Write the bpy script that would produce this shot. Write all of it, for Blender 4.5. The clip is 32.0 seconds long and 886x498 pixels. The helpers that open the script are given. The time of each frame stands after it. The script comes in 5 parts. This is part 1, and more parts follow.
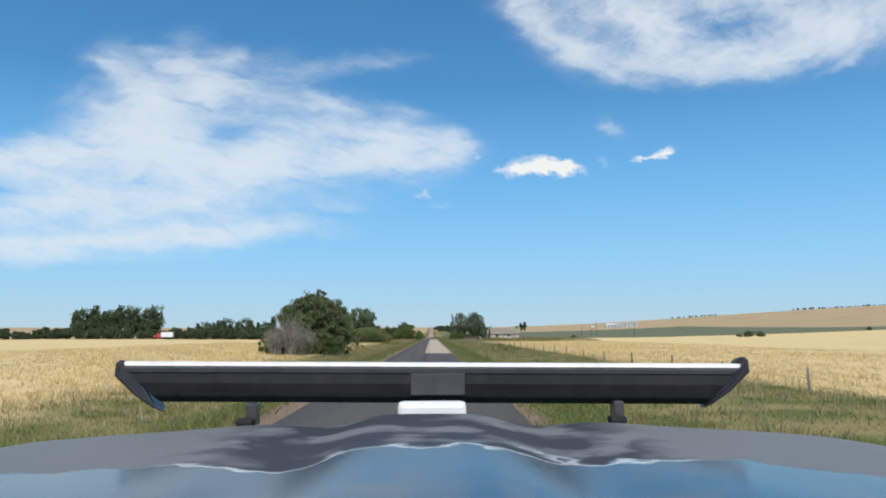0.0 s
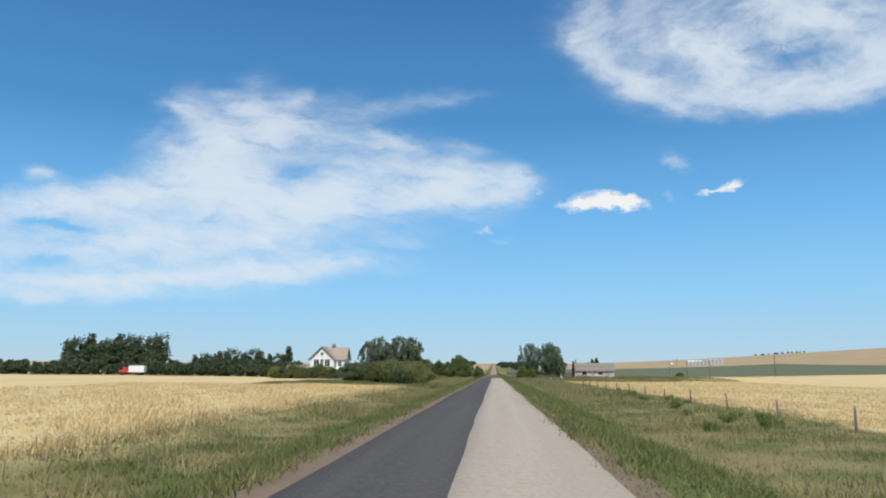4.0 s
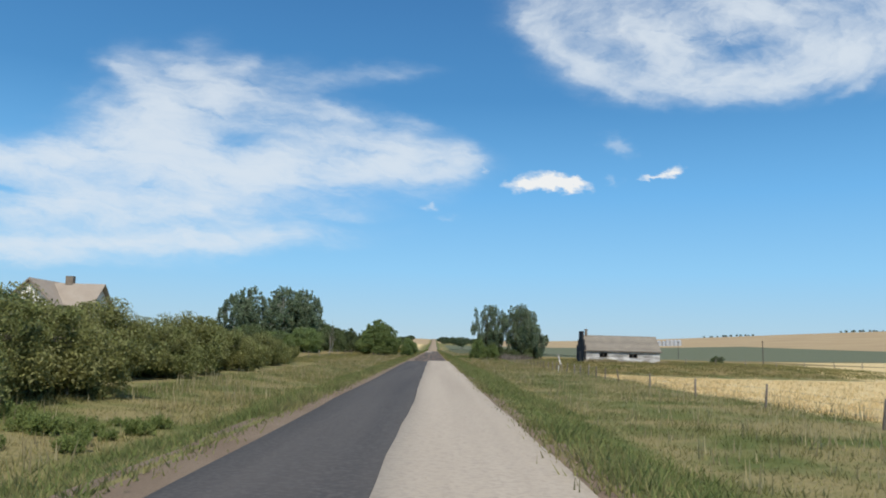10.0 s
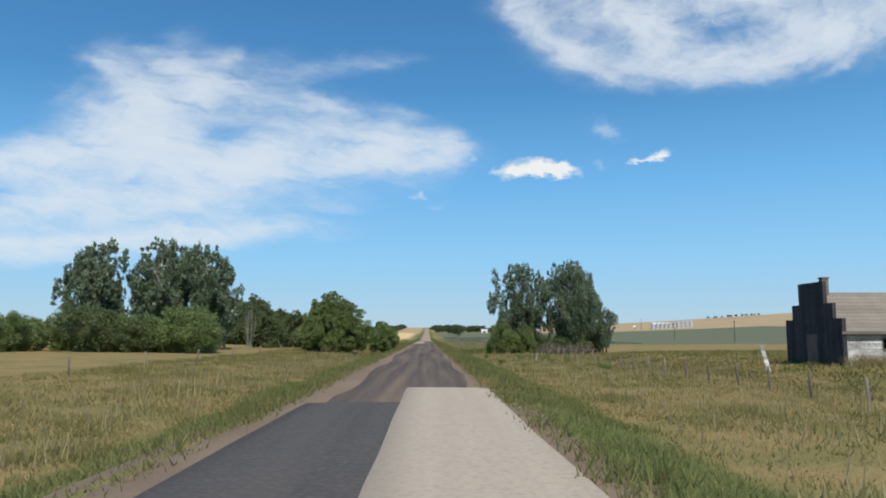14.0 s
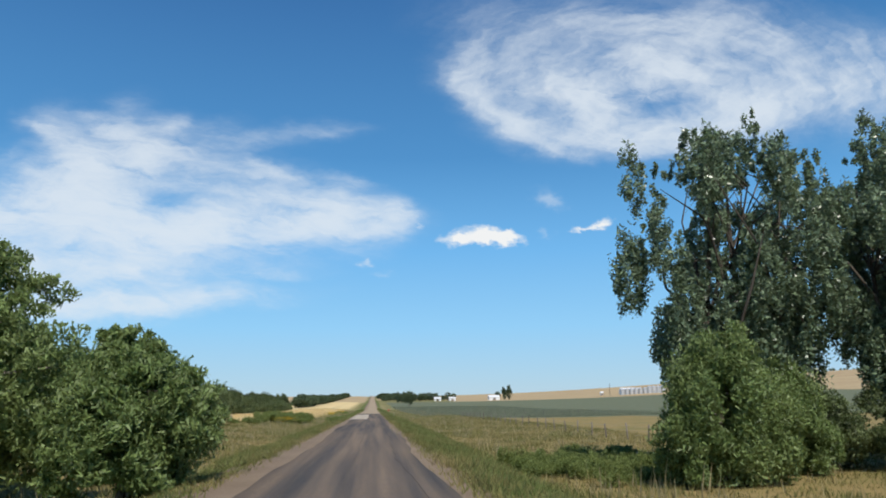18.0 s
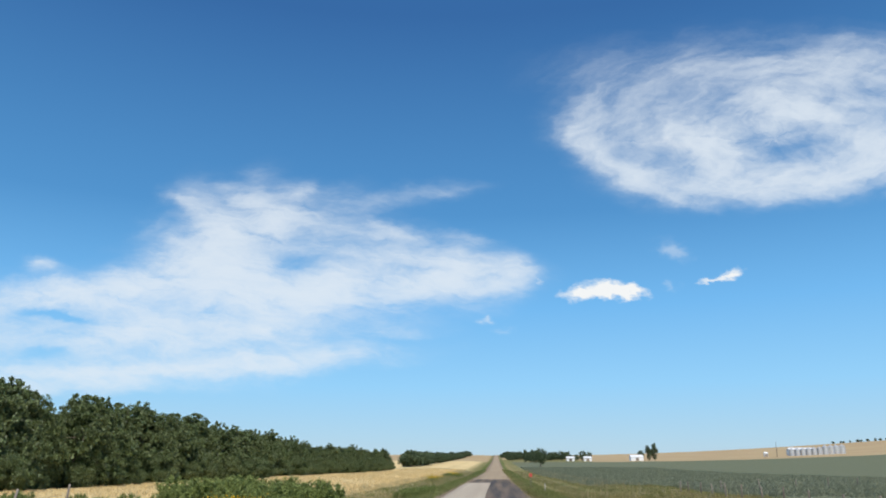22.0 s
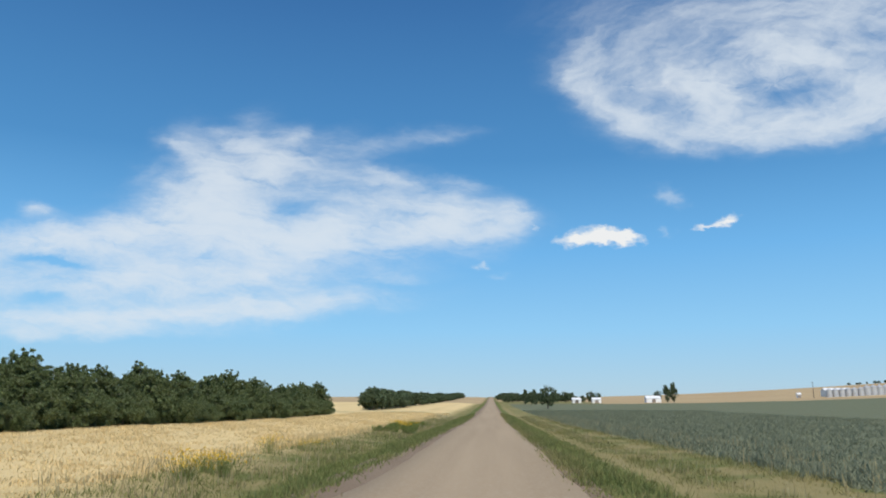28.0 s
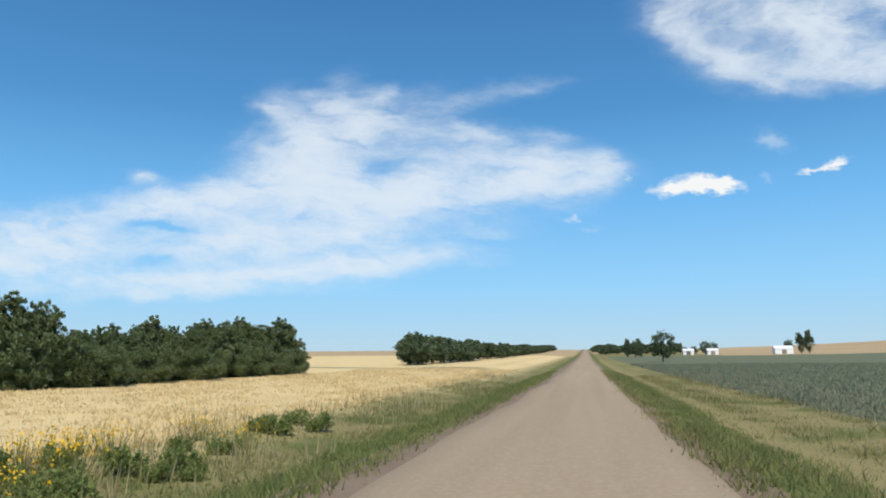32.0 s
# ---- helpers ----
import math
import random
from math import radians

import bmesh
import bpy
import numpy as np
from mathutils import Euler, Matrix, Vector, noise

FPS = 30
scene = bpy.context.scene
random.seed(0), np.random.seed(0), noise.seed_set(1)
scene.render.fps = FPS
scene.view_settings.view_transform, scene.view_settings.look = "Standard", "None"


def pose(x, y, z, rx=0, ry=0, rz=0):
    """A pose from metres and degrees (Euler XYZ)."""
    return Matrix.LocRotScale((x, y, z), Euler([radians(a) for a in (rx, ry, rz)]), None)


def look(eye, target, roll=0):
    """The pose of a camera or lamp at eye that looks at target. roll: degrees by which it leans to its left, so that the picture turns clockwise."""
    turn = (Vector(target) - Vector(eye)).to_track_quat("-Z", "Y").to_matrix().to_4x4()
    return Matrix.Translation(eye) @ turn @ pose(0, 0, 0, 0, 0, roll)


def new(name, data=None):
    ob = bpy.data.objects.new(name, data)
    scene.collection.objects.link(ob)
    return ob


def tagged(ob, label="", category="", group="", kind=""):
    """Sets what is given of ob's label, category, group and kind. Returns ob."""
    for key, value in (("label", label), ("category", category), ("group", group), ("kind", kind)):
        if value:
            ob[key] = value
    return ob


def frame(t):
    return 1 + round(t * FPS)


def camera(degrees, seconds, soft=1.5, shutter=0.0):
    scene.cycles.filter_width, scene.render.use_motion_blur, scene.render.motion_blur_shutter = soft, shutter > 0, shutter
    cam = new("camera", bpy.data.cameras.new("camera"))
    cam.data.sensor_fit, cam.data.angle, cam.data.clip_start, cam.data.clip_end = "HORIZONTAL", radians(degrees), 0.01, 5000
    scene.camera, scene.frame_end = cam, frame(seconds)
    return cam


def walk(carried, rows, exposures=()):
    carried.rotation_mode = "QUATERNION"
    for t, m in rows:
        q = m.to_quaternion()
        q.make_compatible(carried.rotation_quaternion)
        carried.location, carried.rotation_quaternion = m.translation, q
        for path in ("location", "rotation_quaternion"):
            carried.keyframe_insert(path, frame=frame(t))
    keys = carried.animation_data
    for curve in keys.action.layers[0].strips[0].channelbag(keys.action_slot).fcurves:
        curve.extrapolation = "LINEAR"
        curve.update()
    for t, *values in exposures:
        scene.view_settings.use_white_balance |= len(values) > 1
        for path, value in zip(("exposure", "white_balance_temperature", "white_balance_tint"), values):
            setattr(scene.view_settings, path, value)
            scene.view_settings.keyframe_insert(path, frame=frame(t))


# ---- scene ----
# Camera: seconds, way along the road, tilt up, turn to the left, lean.
ROWS = [
    (0, -3.14, 6.53, -0.89, -0.30), (0.5, 8.79, 6.99, -0.43, -0.32), (1, 21.19, 7.65, 0.29, -0.35), (1.5, 33.47, 8.11, 0.87, -0.38),
    (2, 46.20, 8.71, 1.52, -0.40), (2.5, 58.15, 9.04, 2.03, -0.45), (3, 69.80, 8.86, 2.55, -0.50), (3.5, 81.30, 8.98, 3.36, -0.30),
    (5.5, 126.88, 10.14, 4.47, 0.60), (6, 137.63, 9.54, 3.75, 1.00), (6.5, 148.24, 9.03, 3.07, 1.30), (7, 159.23, 8.64, 2.45, 1.60),
    (7.5, 169.96, 8.33, 2.01, 1.80), (8, 180.53, 8.15, 1.56, 1.90), (8.5, 191.33, 8.10, 1.11, 2.00), (9, 202.37, 7.99, 0.65, 2.00),
    (9.5, 213.21, 7.75, 0.15, 1.75), (10, 224.15, 7.50, -0.48, 1.50), (10.5, 235.39, 7.32, -0.90, 1.27), (11, 246.66, 7.20, -1.20, 1.05),
    (11.5, 257.82, 7.06, -1.30, 0.78), (12, 268.99, 7.00, -1.20, 0.50), (12.5, 280.34, 7.06, -1.16, 0.22), (13, 291.90, 7.13, -0.99, -0.05),
    (13.5, 303.67, 7.06, -1.00, -0.10), (15.5, 353.93, 4.19, -3.18, -0.20), (16, 367.91, 3.65, -3.72, -0.30), (16.5, 382.89, 8.96, -3.21, -0.45),
    (17, 396.37, 13.30, -5.03, -0.60), (17.5, 407.43, 12.58, -6.92, -0.70), (18, 418.59, 11.76, -5.40, -0.80), (18.5, 426.42, 9.89, -1.77, -0.85),
    (19, 434.42, 9.75, 1.82, -0.90), (19.5, 450.28, 11.70, 3.57, -0.70), (20, 464.93, 13.54, 3.95, -0.50), (20.5, 476.41, 14.41, 4.16, -0.35),
    (21, 487.14, 14.90, 3.86, -0.20), (21.5, 498.35, 15.53, 3.42, -0.15), (22, 509.65, 16.15, 3.92, -0.10), (22.5, 519.71, 14.79, 4.22, -0.05),
    (23, 529.56, 13.35, 4.07, 0.00), (23.5, 539.70, 12.66, 3.95, 0.00), (24, 549.91, 12.34, 3.76, 0.00), (24.5, 560.03, 12.22, 3.50, 0.00),
    (25, 570.10, 12.04, 3.25, 0.00), (25.5, 580.33, 11.91, 2.98, -0.02), (27.5, 621.53, 11.88, 3.16, -0.08), (28, 632.39, 12.01, 3.62, -0.10),
    (28.5, 643.66, 12.28, 4.12, -0.15), (29, 655.30, 12.61, 4.68, -0.20), (29.5, 667.07, 12.69, 5.31, -0.25), (30, 678.95, 12.39, 6.14, -0.30),
    (30.5, 691.03, 11.84, 7.12, -0.35), (31, 703.41, 10.78, 8.10, -0.40), (31.5, 716.26, 9.76, 9.28, -0.40), (32, 729.32, 8.62, 10.65, -0.40),
]
EYE = 2.2
cam = camera(61.2, 32.0, soft=1.9, shutter=0.0)
GAIN = ((0, 0.0), (13, -0.04), (15.5, -0.04), (17, 0.10), (18, 0.0), (19, -0.16), (20, -0.05), (22, 0.04), (25, -0.05), (28, -0.05), (30.5, 0.0), (32, 0.06))
walk(cam, [(t, pose(0, y, EYE, 90 + tilt, 0, turn) @ pose(0, 0, 0, 0, 0, lean)) for t, y, tilt, turn, lean in ROWS], GAIN)

# ---- sky, clouds and sun ----
SUN_EL, SUN_AZ = radians(52), radians(170)
world = bpy.data.worlds.new("sky")
world.use_nodes = True
wt = world.node_tree
wt.nodes.clear()


def wn(kind, **props):
    n = wt.nodes.new(kind)
    for k, v in props.items():
        if k == "operation":
            n.operation = v
        elif k == "blend":
            n.blend_type = v
    return n


def wire(a, b):
    wt.links.new(a, b)


def sock(s, v):
    if isinstance(v, (int, float)):
        s.default_value = v
    else:
        wire(v, s)


def wmath(op, a, b=0.0, c=0.0):
    n = wn("ShaderNodeMath", operation=op)
    sock(n.inputs[0], a), sock(n.inputs[1], b), sock(n.inputs[2], c)
    return n.outputs[0]


co = wn("ShaderNodeTexCoord")
split = wn("ShaderNodeSeparateXYZ")
wire(co.outputs["Generated"], split.inputs[0])
ahead = wmath("MAXIMUM", wmath("ABSOLUTE", split.outputs[1]), 0.04)
su0 = wmath("DIVIDE", split.outputs[0], ahead)
sv0 = wmath("DIVIDE", split.outputs[2], ahead)


def wnoise(scale, detail, rough, stretch, shift):
    c = wn("ShaderNodeCombineXYZ")
    sock(c.inputs[0], wmath("MULTIPLY", su0, 1.0)), sock(c.inputs[1], wmath("MULTIPLY", sv0, stretch)), sock(c.inputs[2], shift)
    n = wn("ShaderNodeTexNoise")
    n.inputs["Scale"].default_value, n.inputs["Detail"].default_value, n.inputs["Roughness"].default_value = scale, detail, rough
    wire(c.outputs[0], n.inputs["Vector"])
    return n.outputs[0]


big = wnoise(9.0, 4, 0.6, 1.8, 1.0)
big2 = wnoise(9.0, 4, 0.6, 1.8, 7.0)
fine = wnoise(24.0, 6, 0.55, 2.4, 3.0)
knob = wnoise(46.0, 5, 0.55, 1.6, 13.0)
knob2 = wnoise(46.0, 5, 0.55, 1.6, 17.0)
streak = wnoise(7.0, 8, 0.58, 3.6, 5.0)
curl = wnoise(7.5, 8, 0.58, 1.7, 11.0)
su = wmath("ADD", su0, wmath("MULTIPLY", wmath("SUBTRACT", big, 0.5), 0.085))
sv = wmath("ADD", sv0, wmath("MULTIPLY", wmath("SUBTRACT", big2, 0.5), 0.05))
ku = wmath("ADD", su0, wmath("MULTIPLY", wmath("SUBTRACT", knob, 0.5), 0.048))
kv = wmath("ADD", sv0, wmath("MULTIPLY", wmath("SUBTRACT", knob2, 0.5), 0.032))


lump = bpy.data.node_groups.new("cloud_lump", "ShaderNodeTree")
for n in ("total", "across", "up", "u", "v", "ac", "as", "bc", "bs", "amount"):
    lump.interface.new_socket(n, in_out="INPUT", socket_type="NodeSocketFloat")
lump.interface.new_socket("sum", in_out="OUTPUT", socket_type="NodeSocketFloat")
lump_in, lump_out = lump.nodes.new("NodeGroupInput"), lump.nodes.new("NodeGroupOutput")


def lump_math(op, a, b=0.0):
    n = lump.nodes.new("ShaderNodeMath")
    n.operation = op
    for q, v in zip(n.inputs, (a, b)):
        if isinstance(v, (int, float)):
            q.default_value = v
        else:
            lump.links.new(v, q)
    return n.outputs[0]


def lump_shape():
    """A soft leaning lump round a place of the sky, added to what is there."""
    g = lump_in.outputs
    du, dv = lump_math("SUBTRACT", g["across"], g["u"]), lump_math("SUBTRACT", g["up"], g["v"])
    a = lump_math("ADD", lump_math("MULTIPLY", du, g["ac"]), lump_math("MULTIPLY", dv, g["as"]))
    b = lump_math("SUBTRACT", lump_math("MULTIPLY", dv, g["bc"]), lump_math("MULTIPLY", du, g["bs"]))
    r = lump_math("ADD", lump_math("MULTIPLY", a, a), lump_math("MULTIPLY", b, b))
    soft = lump_math("MULTIPLY", lump_math("EXPONENT", lump_math("MULTIPLY", r, -1.0)), g["amount"])
    lump.links.new(lump_math("ADD", g["total"], soft), lump_out.inputs["sum"])


lump_shape()


def puff(total, u, v, wide, high, lean=0.0, amount=1.0, across=None, up=None):
    """One soft lump of cloud at a place of the sky, added to the total."""
    n = wn("ShaderNodeGroup")
    n.node_tree = lump
    c, q = math.cos(radians(lean)), math.sin(radians(lean))
    for key, value in (("total", total), ("across", across or su), ("up", up or sv), ("u", u), ("v", v), ("ac", c / wide), ("as", q / wide), ("bc", c / high), ("bs", q / high), ("amount", amount)):
        sock(n.inputs[key], value)
    return n.outputs[0]


thin = 0.0
thin = puff(thin, -0.379, 0.299, 0.077, 0.0651, 0, 0.85)
thin = puff(thin, -0.412, 0.356, 0.049, 0.0325, -60, 0.40)
thin = puff(thin, -0.347, 0.364, 0.049, 0.0325, 60, 0.45)
thin = puff(thin, -0.290, 0.352, 0.041, 0.0285, 40, 0.40)
thin = puff(thin, -0.367, 0.385, 0.011, 0.0244, 70, 0.30)
thin = puff(thin, -0.444, 0.368, 0.033, 0.0114, -40, 0.25)
thin = puff(thin, -0.269, 0.376, 0.018, 0.0098, 50, 0.30)
thin = puff(thin, -0.404, 0.246, 0.130, 0.0448, 0, 0.70)
thin = puff(thin, -0.558, 0.242, 0.146, 0.0244, 6, 0.75)
thin = puff(thin, -0.599, 0.226, 0.122, 0.0179, -8, 0.60)
thin = puff(thin, -0.444, 0.174, 0.203, 0.0277, 2, 0.95)
thin = puff(thin, -0.257, 0.226, 0.138, 0.0391, 0, 0.80)
thin = puff(thin, -0.143, 0.238, 0.122, 0.0293, -3, 0.70)
thin = puff(thin, -0.029, 0.250, 0.073, 0.0260, -4, 0.75)
thin = puff(thin, 0.032, 0.253, 0.026, 0.0195, -20, 0.45)
thin = puff(thin, -0.119, 0.372, 0.085, 0.0160, 6, 0.22)
thin = puff(thin, -0.192, 0.360, 0.057, 0.0130, 3, 0.16)
thin = puff(thin, -0.050, 0.375, 0.045, 0.0090, 8, 0.13)
thin = puff(thin, -0.192, 0.324, 0.073, 0.0195, -10, 0.28)
thin = puff(thin, -0.127, 0.313, 0.057, 0.0098, -12, 0.38)
thin = puff(thin, -0.041, 0.302, 0.039, 0.0098, -10, 0.42)
thin = puff(thin, -0.086, 0.283, 0.065, 0.0114, -6, 0.35)
thin = puff(thin, -0.208, 0.291, 0.073, 0.0146, -14, 0.35)
thin = puff(thin, -0.599, 0.124, 0.179, 0.0130, 1, 0.70)
thin = puff(thin, -0.859, 0.178, 0.195, 0.0488, 0, 1.00)
thin = puff(thin, -0.652, 0.277, 0.023, 0.0106, 0, 0.50)
thin = puff(thin, -0.615, 0.097, 0.122, 0.0098, 0, 0.35)
thin = puff(thin, -0.298, 0.142, 0.155, 0.0163, 2, 0.55)
thin = puff(thin, -0.143, 0.174, 0.057, 0.0065, 0, 0.28)
thin = puff(thin, -0.192, 0.146, 0.049, 0.0049, 0, 0.20)
thin = puff(thin, -0.493, 0.332, 0.024, 0.0081, 40, 0.18)
thin = puff(thin, -0.615, 0.207, 0.065, 0.0073, -9, -0.60)
thin = puff(thin, -0.640, 0.154, 0.037, 0.0065, -5, -0.40)
thin = puff(thin, -0.282, 0.283, 0.037, 0.0081, -18, -0.30)
thin = puff(thin, -0.127, 0.263, 0.090, 0.0049, -7, -0.22)
thin = puff(thin, -0.282, 0.214, 0.013, 0.0049, 0, -0.25)
thin = puff(thin, -0.127, 0.215, 0.041, 0.0057, 6, -0.22)
thin = puff(thin, -0.192, 0.311, 0.122, 0.0448, -12, 0.18)
thin = puff(thin, -0.257, 0.340, 0.057, 0.0325, 0, 0.12)
thin = puff(thin, -0.461, 0.303, 0.041, 0.0325, 0, 0.3)
thin = puff(thin, -0.485, 0.271, 0.057, 0.0195, 0, 0.3)
thin = puff(thin, -0.322, 0.324, 0.049, 0.0407, 0, 0.15)
thin = puff(thin, -0.127, 0.283, 0.098, 0.0212, -6, 0.22)
thin = puff(thin, -0.225, 0.376, 0.049, 0.0163, 20, 0.12)
thin = puff(thin, -0.306, 0.263, 0.033, 0.0179, -20, -0.16)
thin = puff(thin, -0.444, 0.210, 0.049, 0.0098, -6, -0.15)
thin = puff(thin, -0.338, 0.193, 0.065, 0.0081, 4, -0.15)
thin = puff(thin, -0.192, 0.202, 0.049, 0.0065, 4, -0.18)
thin = puff(thin, -0.526, 0.165, 0.049, 0.0073, 0, -0.15)
thin = puff(thin, -0.36, 0.130, 0.17, 0.014, 2, 0.50)
thin = puff(thin, -0.52, 0.106, 0.16, 0.011, 0, 0.42)
ring = 0.0
ring = puff(ring, 0.283, 0.430, 0.062, 0.0355, -25, 0.56)
ring = puff(ring, 0.139, 0.473, 0.036, 0.0464, 0, 0.43)
ring = puff(ring, 0.197, 0.489, 0.062, 0.0541, 0, 0.36)
ring = puff(ring, 0.167, 0.422, 0.059, 0.0247, -40, 0.39)
ring = puff(ring, 0.221, 0.382, 0.062, 0.0185, -22, 0.43)
ring = puff(ring, 0.313, 0.371, 0.102, 0.0232, -3, 0.60)
ring = puff(ring, 0.421, 0.378, 0.102, 0.0232, 8, 0.62)
ring = puff(ring, 0.522, 0.407, 0.109, 0.0278, 16, 0.56)
ring = puff(ring, 0.631, 0.445, 0.102, 0.0387, 20, 0.52)
ring = puff(ring, 0.421, 0.493, 0.070, 0.0232, -12, 0.30)
ring = puff(ring, 0.495, 0.458, 0.062, 0.0201, -25, 0.33)
ring = puff(ring, 0.367, 0.560, 0.211, 0.0464, 0, 0.36)
ring = puff(ring, 0.537, 0.544, 0.172, 0.0464, 0, 0.36)
ring = puff(ring, 0.367, 0.466, 0.180, 0.0734, 0, 0.29)
ring = puff(ring, 0.561, 0.489, 0.102, 0.0309, 0, 0.26)
ring = puff(ring, 0.573, 0.371, 0.032, 0.0069, 35, 0.17)
ring = puff(ring, 0.769, 0.473, 0.156, 0.0695, 10, 0.52)
ring = puff(ring, 0.328, 0.410, 0.047, 0.0201, -30, 0.30)
ring = puff(ring, 0.374, 0.443, 0.027, 0.0201, -30, -0.19)
ring = puff(ring, 0.421, 0.428, 0.035, 0.0101, 10, -0.19)
ring = puff(ring, 0.457, 0.466, 0.020, 0.0108, 0, -0.10)
ring = puff(ring, 0.236, 0.489, 0.023, 0.0139, 0, -0.13)
ring = puff(ring, 0.375, 0.455, 0.09, 0.045, -15, 0.16)
ring = puff(ring, 0.3, 0.43, 0.07, 0.045, -20, 0.22)
ring = puff(ring, 0.44, 0.49, 0.06, 0.03, 0, 0.14)
dense = 0.0
dense = puff(dense, 0.113, 0.224, 0.024, 0.0090, 0, 1.05, ku, kv)
dense = puff(dense, 0.146, 0.232, 0.021, 0.0122, 0, 1.1, ku, kv)
dense = puff(dense, 0.170, 0.228, 0.026, 0.0098, 0, 1.1, ku, kv)
dense = puff(dense, 0.190, 0.226, 0.020, 0.0073, 0, 0.9, ku, kv)
dense = puff(dense, 0.154, 0.222, 0.049, 0.0065, -2, 0.7, ku, kv)
dense = puff(dense, 0.288, 0.238, 0.020, 0.0041, 5, 0.9, ku, kv)
dense = puff(dense, 0.308, 0.242, 0.018, 0.0041, 10, 0.8, ku, kv)
dense = puff(dense, 0.325, 0.247, 0.013, 0.0073, 35, 1.0, ku, kv)
dense = puff(dense, -0.290, 0.177, 0.049, 0.0090, -4, 0.55, ku, kv)
dense = puff(dense, -0.404, 0.146, 0.049, 0.0057, -3, 0.4, ku, kv)
dense = puff(dense, -0.192, 0.203, 0.021, 0.0114, 0, 0.35, ku, kv)
dense = puff(dense, 0.262, 0.437, 0.034, 0.0150, -24, 0.50, ku, kv)
dense = puff(dense, 0.222, 0.442, 0.020, 0.0120, -10, 0.42, ku, kv)
speck = 0.0
speck = puff(speck, 0.059, 0.240, 0.005, 0.0065, 0, 0.5, ku, kv)
speck = puff(speck, -0.013, 0.188, 0.007, 0.0049, 0, 0.45, ku, kv)
speck = puff(speck, 0.246, 0.282, 0.016, 0.0090, -25, 0.35, ku, kv)
speck = puff(speck, 0.013, 0.175, 0.010, 0.0041, 0, 0.15, ku, kv)
speck = puff(speck, 0.238, 0.232, 0.007, 0.0049, 0, 0.2, ku, kv)
# strands: level ones in one cloud, curling round a middle in the other
ru, rv = wmath("SUBTRACT", su, 0.40), wmath("MULTIPLY", wmath("SUBTRACT", sv, 0.445), 1.9)
swirl = wmath("SQRT", wmath("ADD", wmath("MULTIPLY", ru, ru), wmath("MULTIPLY", rv, rv)))
turn_c = wn("ShaderNodeCombineXYZ")
sock(turn_c.inputs[0], wmath("MULTIPLY", wmath("ARCTAN2", rv, ru), 0.55)), sock(turn_c.inputs[1], wmath("MULTIPLY", swirl, 8.5)), sock(turn_c.inputs[2], 2.0)
curled = wn("ShaderNodeTexNoise")
curled.inputs["Scale"].default_value, curled.inputs["Detail"].default_value, curled.inputs["Roughness"].default_value = 3.2, 8, 0.6
wire(turn_c.outputs[0], curled.inputs["Vector"])
soft_curl = wmath("ADD", wmath("MULTIPLY", curled.outputs[0], 0.4), wmath("MULTIPLY", curl, 0.6))


def strands(lean, scale, stretch, shift, rough):
    """Long thin strands that run across the sky at a lean, bent by the broad shapes."""
    c, q = math.cos(radians(lean)), math.sin(radians(lean))
    along = wmath("ADD", wmath("MULTIPLY", su, c), wmath("MULTIPLY", sv, q))
    over = wmath("SUBTRACT", wmath("MULTIPLY", sv, c), wmath("MULTIPLY", su, q))
    b = wn("ShaderNodeCombineXYZ")
    sock(b.inputs[0], along), sock(b.inputs[1], wmath("MULTIPLY", over, stretch)), sock(b.inputs[2], shift)
    n = wn("ShaderNodeTexNoise")
    n.inputs["Scale"].default_value, n.inputs["Detail"].default_value, n.inputs["Roughness"].default_value = scale, 9, rough
    n.inputs["Distortion"].default_value = 0.35
    wire(b.outputs[0], n.inputs["Vector"])
    return n.outputs[0]


def veil_of(total, shape, strand, amount, gain, wisp):
    """Thin cloud: lumps times broad shapes, torn into strands and wisps towards the thin edges."""
    lumps = wmath("MULTIPLY", total, wmath("ADD", 0.35, wmath("MULTIPLY", shape, 1.3)))
    rough = wmath("ADD", wmath("MULTIPLY", wmath("SUBTRACT", fine, 0.5), 0.45), wmath("MULTIPLY", wmath("SUBTRACT", strand, 0.5), amount))
    v = wmath("ADD", lumps, wmath("MULTIPLY", rough, wmath("MAXIMUM", wmath("MINIMUM", wmath("MULTIPLY", total, 1.3), 0.6), 0.0)))
    torn = wmath("MAXIMUM", wmath("ADD", -0.30, wmath("MULTIPLY", wisp, 2.6)), 0.12)
    v = wmath("MULTIPLY", wmath("MULTIPLY", wmath("MAXIMUM", wmath("SUBTRACT", v, 0.02), 0.0), gain), torn)
    v = wmath("POWER", v, 1.45)
    return wmath("MULTIPLY", wmath("SUBTRACT", 1.0, wmath("EXPONENT", wmath("MULTIPLY", v, -1.0))), 0.88)


level = strands(-9, 13.0, 3.4, 21.0, 0.62)
combed = wmath("ADD", wmath("MULTIPLY", strands(28, 15.0, 2.6, 27.0, 0.64), 0.6), wmath("MULTIPLY", curled.outputs[0], 0.4))
veil = wmath("MAXIMUM", veil_of(thin, curl, streak, 1.35, 1.5, level), veil_of(ring, soft_curl, soft_curl, 1.0, 1.7, combed))
solid = wmath("MULTIPLY", wmath("SUBTRACT", wmath("ADD", dense, wmath("MULTIPLY", wmath("SUBTRACT", fine, 0.5), 0.9)), 0.30), 0.95)
solid = wmath("MINIMUM", wmath("MAXIMUM", solid, 0.0), 1.0)
tiny = wmath("MULTIPLY", speck, wmath("ADD", 0.3, wmath("MULTIPLY", fine, 1.4)))
cover = wmath("MAXIMUM", wmath("MAXIMUM", veil, solid), tiny)
